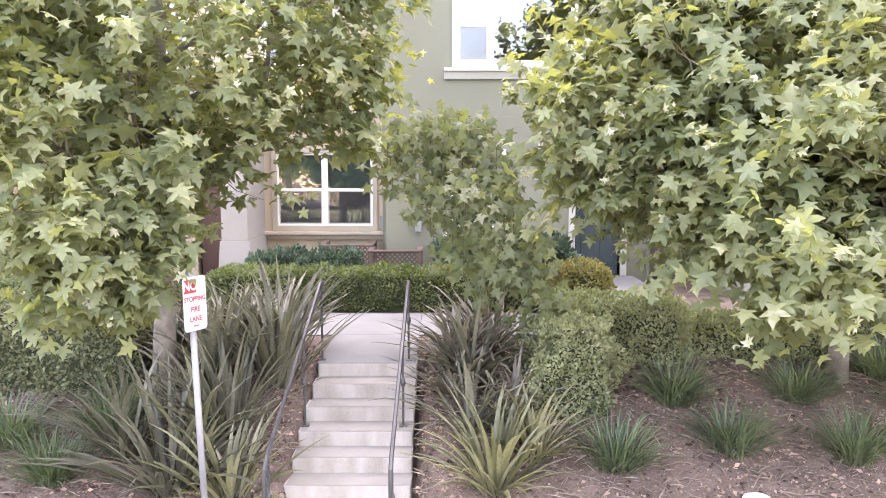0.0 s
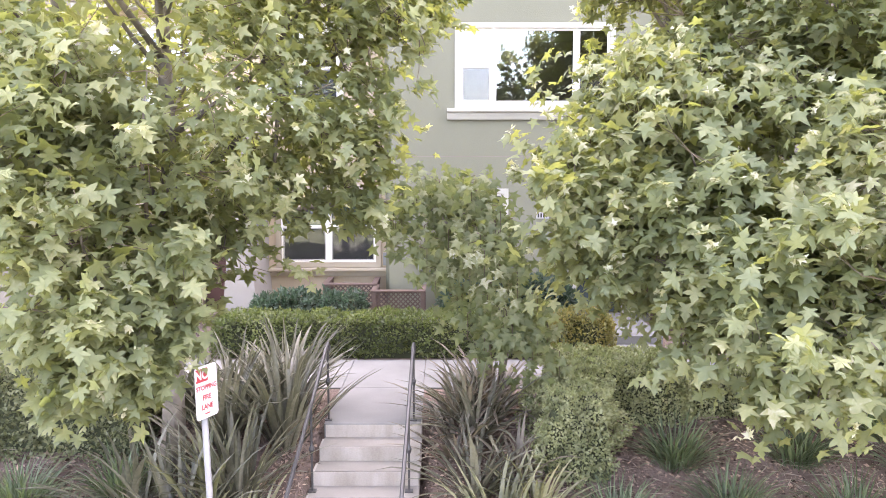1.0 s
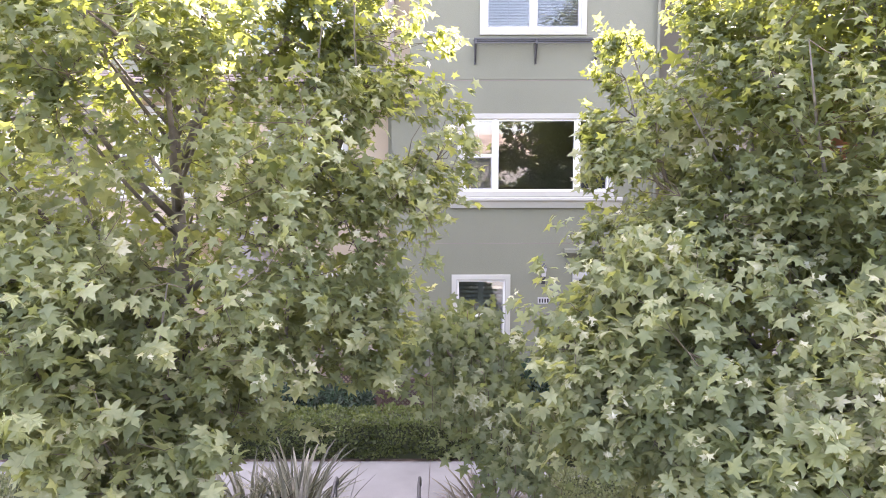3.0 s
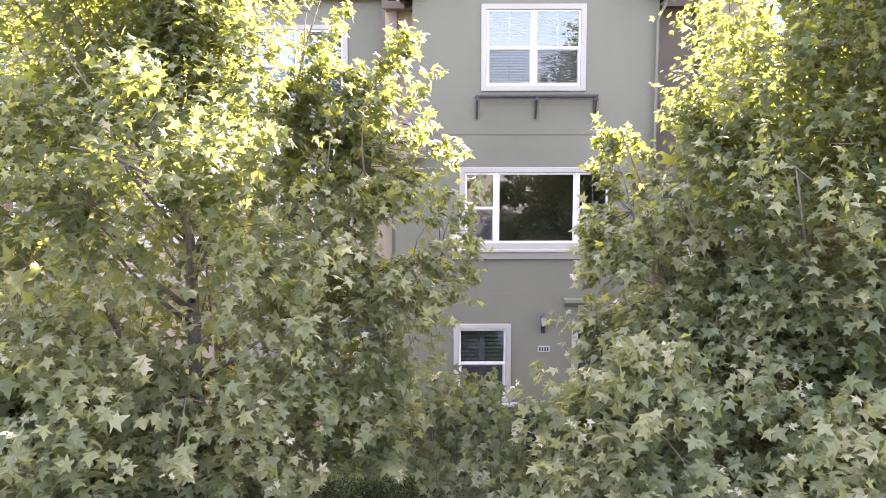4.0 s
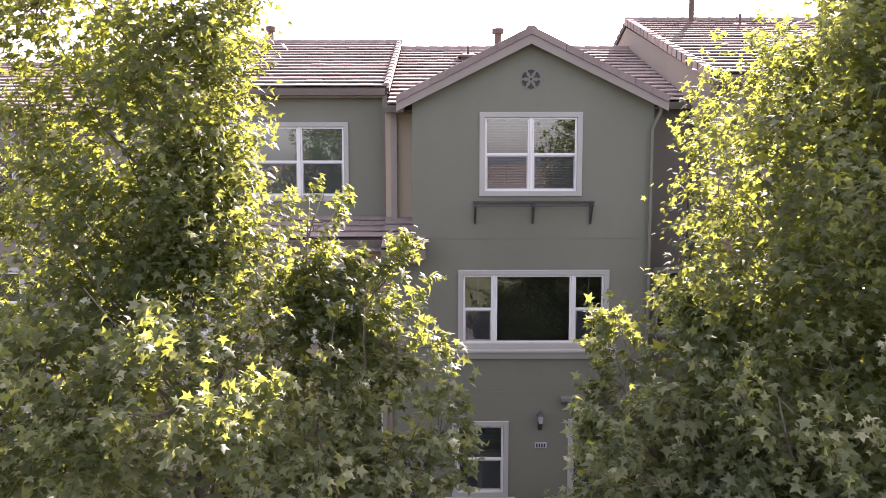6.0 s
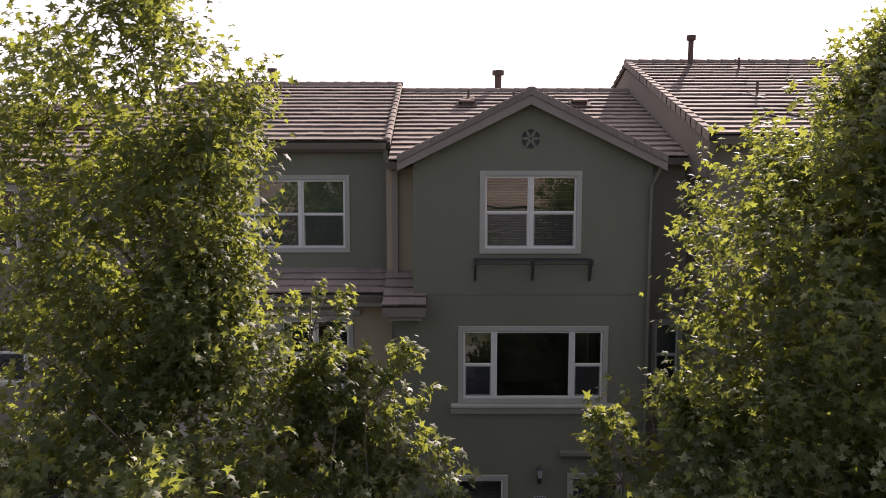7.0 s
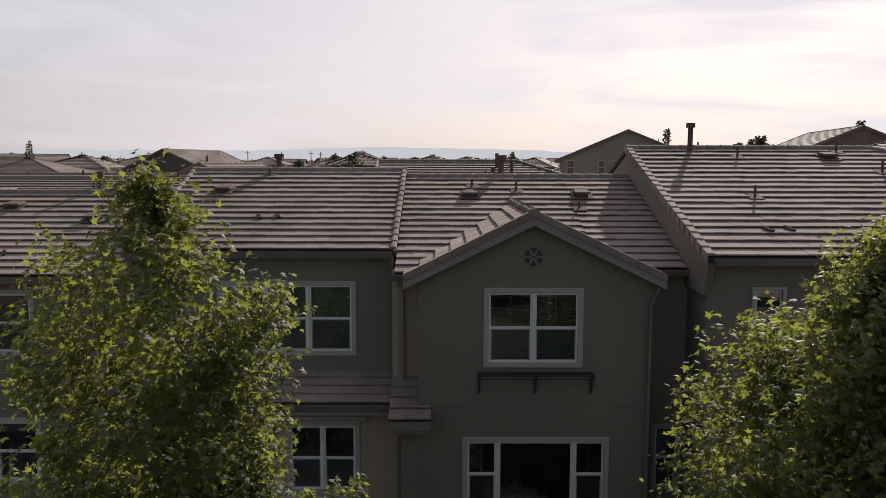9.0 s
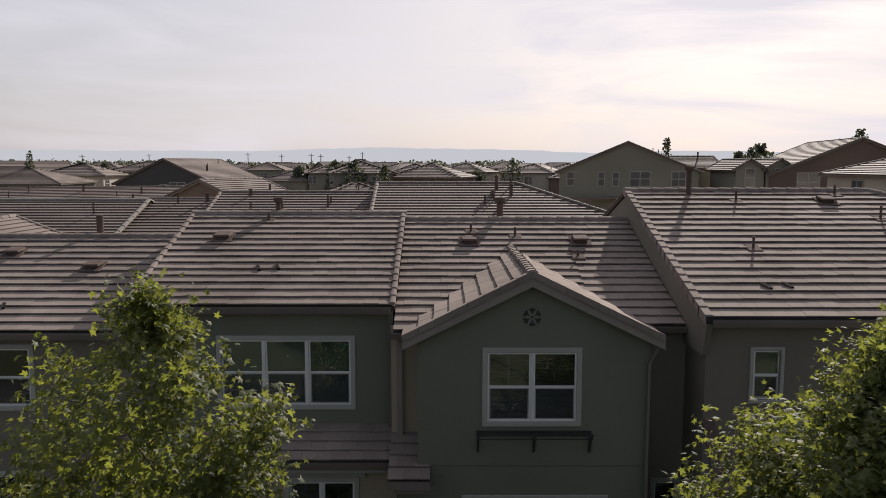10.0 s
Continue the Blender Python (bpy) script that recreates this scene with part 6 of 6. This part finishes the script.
# ---- rows of houses behind ----
HOUSE_COLOURS = [
    surface("far_stucco_grey", (0.2, 0.19, 0.17), (0.27, 0.255, 0.225), 0.3, 8, 0.95, 0.0),
    surface("far_stucco_olive", (0.24, 0.225, 0.175), (0.32, 0.3, 0.235), 0.3, 8, 0.95, 0.0),
    surface("far_stucco_brown", (0.14, 0.105, 0.085), (0.2, 0.15, 0.12), 0.3, 8, 0.95, 0.0),
    surface("far_stucco_cream", (0.42, 0.37, 0.3), (0.54, 0.48, 0.4), 0.3, 8, 0.95, 0.0),
    surface("far_stucco_charcoal", (0.075, 0.072, 0.072), (0.12, 0.115, 0.11), 0.3, 8, 0.95, 0.0),
]
FAR_GLASS = surface("far_window_glass", (0.05, 0.055, 0.06), (0.12, 0.125, 0.13), 0.6, 4, 0.08, 0.0, spec=0.9)


def far_house(at, yaw, w, d, eave, pitch, colour, hip="", windows=(), rows=None, pipes=2, base=0.0, seed=0, edge=None):
    """A house of w along its ridge and d across, turned by yaw degrees. windows: (side, along, z, width, height), side f, b, l or r."""
    rnd = random.Random(seed)
    M = pose(at[0], at[1], base, 0, 0, yaw)
    t = thing("house", (at[0], at[1], base), "stucco house with a low-pitched brown tiled roof in the next streets", "house", "houses behind the row")
    col = HOUSE_COLOURS[colour]
    ov = 0.45
    zr = eave + pitch * d / 2
    hw, hd = w / 2, d / 2

    def W(*p):
        return M @ Vector(p)

    def put(mb):
        mb.v = [tuple(M @ Vector(p)) for p in mb.v]
        return mb
    body = MB().box(-hw, hw, -hd, hd, -0.3, eave)
    if hip != "lr":
        g0, g1 = (-hw if "l" not in hip else 0.0), (hw if "r" not in hip else 0.0)
        body.prism([(-hd, eave), (hd, eave), (0, zr - 0.02)], "x", g0, g1)
    part("wall", put(body), col, t)
    e = eave - pitch * ov
    k = hd if hip else 0.0
    xl, xr = -hw - (ov if "l" in hip else 0.3), hw + (ov if "r" in hip else 0.3)
    rl_, rr_ = (-hw + hd if "l" in hip else xl), (hw - hd if "r" in hip else xr)
    front = [W(xl, -hd - ov, e), W(xr, -hd - ov, e), W(rr_, 0, zr), W(rl_, 0, zr)]
    back = [W(xr, hd + ov, e), W(xl, hd + ov, e), W(rl_, 0, zr), W(rr_, 0, zr)]
    planes = [front, back]
    if "r" in hip:
        planes.append([W(xr, -hd - ov, e), W(xr, hd + ov, e), W(rr_, 0.01, zr), W(rr_, -0.01, zr)])
    if "l" in hip:
        planes.append([W(xl, hd + ov, e), W(xl, -hd - ov, e), W(rl_, -0.01, zr), W(rl_, 0.01, zr)])
    dk = MB()
    for q in planes:
        deck(dk, q, 0.16)
    r = part("roof", dk, FASCIA, t, "brown tiled roof")
    for i, q in enumerate(planes):
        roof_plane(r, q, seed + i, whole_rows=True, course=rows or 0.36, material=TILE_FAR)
    cm = caps(MB(), planes[0][3], planes[0][2], 0.13, 0.6, 0.05, seed)
    for a, c_ in ((0, 3), (1, 2)):
        caps(cm, planes[0][a], planes[0][c_], 0.11, 0.6, 0.05, seed)
        caps(cm, planes[1][a], planes[1][c_], 0.11, 0.6, 0.05, seed)
    tagged(part("ridge_capping", cm, edge or TILE_FAR, r), kind="stuff")
    for s, a, z, ww, hh in windows:
        if s in "fb":
            y = -hd if s == "f" else hd
            o = -1 if s == "f" else 1
            fr = MB().box(a - ww / 2 - 0.05, a + ww / 2 + 0.05, min(y, y + o * 0.05), max(y, y + o * 0.05), z - 0.05, z + hh + 0.05)
            gl_ = MB()
            for c0, c1 in ((z + 0.04, z + hh * 0.48), (z + hh * 0.54, z + hh - 0.04)):
                for x0, x1 in (((a - ww / 2 + 0.04, a - 0.04), (a + 0.04, a + ww / 2 - 0.04)) if ww > 1.1 else ((a - ww / 2 + 0.04, a + ww / 2 - 0.04),)):
                    gl_.box(x0, x1, min(y + o * 0.05, y + o * 0.056), max(y + o * 0.05, y + o * 0.056), c0, c1)
        else:
            x = -hw if s == "l" else hw
            o = -1 if s == "l" else 1
            fr = MB().box(min(x, x + o * 0.05), max(x, x + o * 0.05), a - ww / 2 - 0.05, a + ww / 2 + 0.05, z - 0.05, z + hh + 0.05)
            gl_ = MB()
            for c0, c1 in ((z + 0.04, z + hh * 0.48), (z + hh * 0.54, z + hh - 0.04)):
                for y0, y1 in (((a - ww / 2 + 0.04, a - 0.04), (a + 0.04, a + ww / 2 - 0.04)) if ww > 1.1 else ((a - ww / 2 + 0.04, a + ww / 2 - 0.04),)):
                    gl_.box(min(x + o * 0.05, x + o * 0.056), max(x + o * 0.05, x + o * 0.056), y0, y1, c0, c1)
        wd = part("window", put(fr), TRIM, t)
        part("pane", put(gl_), FAR_GLASS, wd)
    for i in range(pipes):
        a, s = rnd.uniform(-0.8, 0.8) * (hw - k), rnd.uniform(0.08, 0.8)
        p = W(a, -hd * s, zr - pitch * hd * s)
        part("vent_pipe", MB().tube([p - Vector((0, 0, 0.1)), p + Vector((0, 0, rnd.uniform(0.3, 0.75)))], rnd.choice((0.05, 0.09)), 6), METAL_BROWN, r)
    return t


# second row across the lane
far_house((2.55, 40.5), 0, 11.5, 9.0, 9.45, 0.33, 1, "r", pipes=6, seed=101)
far_house((-7.4, 41.0), 0, 8.4, 9.0, 8.95, 0.33, 3, "", pipes=5, seed=102)
far_house((-13.0, 41.0), 0, 4.8, 9.0, 8.6, 0.33, 3, "", pipes=2, seed=114)
far_house((-23.2, 40.0), 0, 15.0, 9.5, 8.5, 0.33, 3, "", pipes=7, seed=103, edge=STUCCO_WHITE)
far_house((-38, 39.0), 0, 14.0, 9.5, 8.1, 0.33, 3, "", pipes=5, seed=104)
far_house((-19.3, 31.5), 90, 5.0, 5.0, 8.6, 0.4, 3, "", pipes=0, seed=115)
far_house((33.5, 50.0), 0, 13.0, 8.0, 11.4, 0.33, 3, "lr", [("f", -3.5, 9.6, 1.2, 1.3), ("f", -1.2, 9.6, 1.2, 1.3), ("l", 0, 9.6, 1.4, 1.3)], pipes=3, seed=105)
# third rows and the streets beyond
far_house((-16.1, 58.6), 68, 7.0, 10.0, 8.8, 0.4, 2, "", pipes=4, seed=106)
far_house((-34.3, 106.0), 77, 14.0, 14.5, 9.5, 0.43, 4, "", [("l", -2.4, 7.9, 1.0, 1.7), ("l", -1.2, 7.9, 1.0, 1.7), ("l", 0.2, 7.6, 1.0, 1.7), ("l", 4.6, 7.8, 0.9, 1.2)], pipes=4, seed=107)
far_house((-58.0, 98.0), 5, 22.0, 12.0, 9.7, 0.31, 1, "lr", [("f", -4, 7.9, 1.4, 1.5), ("f", 1, 7.9, 1.4, 1.5), ("f", 4.5, 7.9, 1.4, 1.5), ("f", 8.5, 7.9, 1.4, 1.5)], pipes=3, seed=108)
far_house((-33.0, 66.0), 20, 20.0, 11.0, 8.1, 0.33, 3, "", pipes=8, seed=109)
far_house((19.9, 82.2), 75, 15.0, 13.2, 11.3, 0.42, 1, "", [("l", 5.5, 9.8, 0.7, 1.35), ("l", 2.5, 9.8, 0.6, 1.35), ("l", 1.1, 9.8, 0.6, 1.35), ("l", -1.2, 9.8, 1.9, 1.4), ("l", -4.8, 9.8, 1.3, 1.4), ("l", 2.4, 6.2, 1.1, 1.3)], pipes=4, seed=110)
part("porch_roof", MB().box(11.6, 20.0, 73.6, 75.45, 8.6, 8.8), FASCIA, bpy.data.objects["house.%03d" % (sum(o.name.startswith("house") for o in bpy.data.objects) - 1)])
far_house((26.0, 85.0), 0, 7.0, 6.0, 11.7, 0.36, 1, "", [("f", -1.0, 9.6, 1.4, 1.7)], pipes=1, seed=111)
far_house((40.5, 80.4), 80, 17.0, 16.0, 11.0, 0.42, 2, "", [("l", 4.5, 9.3, 2.0, 1.8), ("l", -2.5, 9.0, 1.9, 1.6)], pipes=6, seed=112)
for hx_ in (29.3, 32.2):
    far_house((hx_, 77.0), 90, 7.0, 2.7, 11.6, 0.6, 1, "", [("l", 0, 9.8, 0.9, 1.7)], pipes=0, seed=113)
srnd = random.Random(8)
for i, (y0, n) in enumerate(((78, 5), (98, 9), (122, 13), (148, 16), (176, 18), (206, 20), (240, 22), (290, 20), (350, 18))):
    for j in range(n):
        x = (j - (n - 1) / 2) * y0 * 1.3 / n + srnd.uniform(-4, 4)
        y = y0 + srnd.uniform(-6, 6)
        yaw, w_, d_ = srnd.choice((0, 12, 35, 90, 70, -15)), srnd.uniform(9, 15), srnd.uniform(8.5, 12)
        col_, hp_, ev = srnd.choice((0, 1, 2, 3, 3, 1)), srnd.choice(("", "lr", "lr", "l")), srnd.uniform(6.4, 8.6) + (2.3 if y0 > 110 else -0.4)
        if y0 < 130 and (2 < x < 46 or -52 < x < -20):
            continue
        far_house((x, y), yaw, w_, d_, ev, 0.36, col_, hp_,
                  [("f", srnd.uniform(-5, -2), ev - 2.1, 1.4, 1.4), ("f", srnd.uniform(1, 5), ev - 2.1, 1.4, 1.4), ("l", 0, ev - 2.2, 1.4, 1.4)] if y0 < 250 else (), rows=0.7, pipes=2, seed=200 + i * 20 + j)


def far_tree(x, y, h, r, seed, tall=False, leaf=FAR_LEAF, n=900):
    rng = np.random.default_rng(seed)
    t = thing("far_tree", (x, y, 0), "dark green tree among the distant roofs", "tree", "trees among the roofs")
    part("trunk", MB().tube([(x, y, -0.2), (x + 0.1, y, h * 0.5), (x, y, h * 0.92)], [r * 0.09, r * 0.06, 0.04], 6), TWIG, t)
    u = rng.random(n)
    z = h * (0.22 + 0.8 * u)
    prof = (1.05 - u) ** 0.8 if tall else np.sqrt(np.maximum(0.02, 1 - (2 * u - 0.9) ** 2))
    a = rng.uniform(0, 2 * math.pi, n)
    q = r * prof * rng.uniform(0.3, 1, n) ** 0.5 * (1 + 0.3 * np.sin(3 * a + seed))
    pos = np.stack([x + q * np.cos(a), y + q * np.sin(a), z], 1)
    many("crown", OVAL_V * np.array([1.5, 1, 1]), OVAL_F, pos, frames(rng.normal(0, 1, (n, 3)), rng.normal(0, 1, (n, 3))), r * rng.uniform(0.1, 0.22, n), leaf, t)


trnd = random.Random(21)
for i in range(110):
    y = trnd.choice((110, 150, 180, 210, 260, 320, 360))
    x = trnd.uniform(-0.62, 0.62) * y
    if y < 140 and (4 < x < 34 or -56 < x < -22):
        continue
    far_tree(x, y + trnd.uniform(-8, 8), trnd.uniform(8.5, 12.6) * (1.1 if y > 250 else 1.0), trnd.uniform(2.2, 4.2), 300 + i, trnd.random() < 0.4)
for i, (x, y, h, r) in enumerate(((27.8, 96, 14.7, 1.9), (38.5, 100, 13.0, 3.2), (46, 112, 14.2, 4.5), (41.5, 104, 13.6, 3.2), (55, 102, 16.2, 2.4), (-52.5, 98, 13.2, 1.6), (7.3, 54, 8.6, 1.5), (33, 94, 9.5, 3.0))):
    far_tree(x, y, h, r, 400 + i, i in (0, 5, 6))
for i, (px, y, h) in enumerate(((-52.0, 500, 19.8), (-126, 500, 19.2), (-100, 480, 18), (-80, 470, 18.4), (-71, 450, 17.6), (-190, 500, 18.5), (-210, 450, 17.5), (-63, 520, 17.5))):
    pt = thing("utility_pole", (px, y, 0), "tall thin utility pole on the skyline", "utility pole", "poles on the skyline")
    part("pole", MB().tube([(px, y, -0.5), (px, y, h)], [0.35, 0.22], 6), TWIG, pt)
    part("cross_arm", MB().box(px - 1.6, px + 1.6, y - 0.1, y + 0.1, h - 1.4, h - 1.15), TWIG, pt)

# belt of far woods
rng = np.random.default_rng(31)
n = 42000
wx = rng.uniform(-420, 420, n)
wy = rng.uniform(400, 620, n)
wtop = np.array([10.2 + 4.6 * (0.5 + 0.9 * noise.noise(Vector((x * 0.021, 4, 0))) + 0.5 * noise.noise(Vector((x * 0.11, 8, 0)))) for x in wx])
wz = wtop * (0.45 + 0.55 * rng.random(n) ** 0.7)
many("far_woods", OVAL_V * np.array([1.6, 1.0, 1.0]), OVAL_F, np.stack([wx, wy, wz], 1), frames(rng.normal(0, 1, (n, 3)), rng.normal(0, 1, (n, 3))), rng.uniform(0.7, 1.7, n), FAR_LEAF, None)
tagged(bpy.data.objects["far_woods"], "dark belt of distant trees along the horizon", "woods", "", "stuff")

# hazy hills, the haze painted as an even pale blue glow
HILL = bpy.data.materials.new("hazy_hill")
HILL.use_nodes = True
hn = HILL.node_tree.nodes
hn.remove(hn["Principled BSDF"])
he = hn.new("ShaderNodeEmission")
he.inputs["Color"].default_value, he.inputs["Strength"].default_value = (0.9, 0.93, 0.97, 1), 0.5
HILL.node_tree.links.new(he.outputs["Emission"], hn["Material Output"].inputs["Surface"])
hm = MB()
hx = [-3200 + 40 * i for i in range(161)]
for x in hx:
    z = float(np.interp(x, [-2000, -900, -300, 300, 700, 1100, 3200], [79, 74, 92, 80, 66, 76, 60])) + 6 * noise.noise(Vector((x * 0.006, 9, 0))) + 4 * noise.noise(Vector((x * 0.02, 5, 0)))
    hm.v += [(x, 3600, -20), (x, 3700, z)]
hm.f = [(2 * i, 2 * i + 2, 2 * i + 3, 2 * i + 1) for i in range(len(hx) - 1)]
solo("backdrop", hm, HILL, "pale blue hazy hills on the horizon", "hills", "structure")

# ---- the other side of the street ----
LAWN = surface("lawn_grass", (0.05, 0.06, 0.03), (0.1, 0.11, 0.06), 0.6, 60, 0.95, 0.6, 0.02)
for x, c, hp, sd in ((-13, 2, "lr", 901), (6, 4, "", 902), (25, 2, "lr", 903)):
    far_house((x, -40), 0, 15.5, 10, 5.4, 0.36, c, hp, [("b", -4, 3.8, 1.5, 1.4), ("b", 3, 3.8, 1.5, 1.4), ("b", -4, 0.9, 1.5, 1.5), ("b", 3, 0.9, 2.0, 1.5)], seed=sd)
solo("pavement", MB().box(-60, 60, -13, -9.6, -1.75, -1.47), CONCRETE, "pale concrete pavement across the street", "pavement", "structure")
# out of view, added to give the window panes green to reflect
solo("lawn", MB().box(-60, 60, -34, -13.01, -1.75, -1.44), LAWN, "unseen green lawn added across the street for window reflections", "lawn", "structure")
for i, (x, y, h, r) in enumerate(((6.2, -16, 9.2, 1.0), (-6.5, -17, 8.0, 2.6), (15, -18, 8.6, 2.8), (-16, -17, 8.5, 2.6), (-25, -19, 9.0, 3.0), (26, -18, 9.0, 3.0), (0.5, -24, 8.0, 2.6), (9.5, -25, 8.5, 2.8), (-11, -26, 8.5, 2.8))):
    far_tree(x, y, h - 1.5, r, 950 + i, False, LEAF, 900 if i else 500)
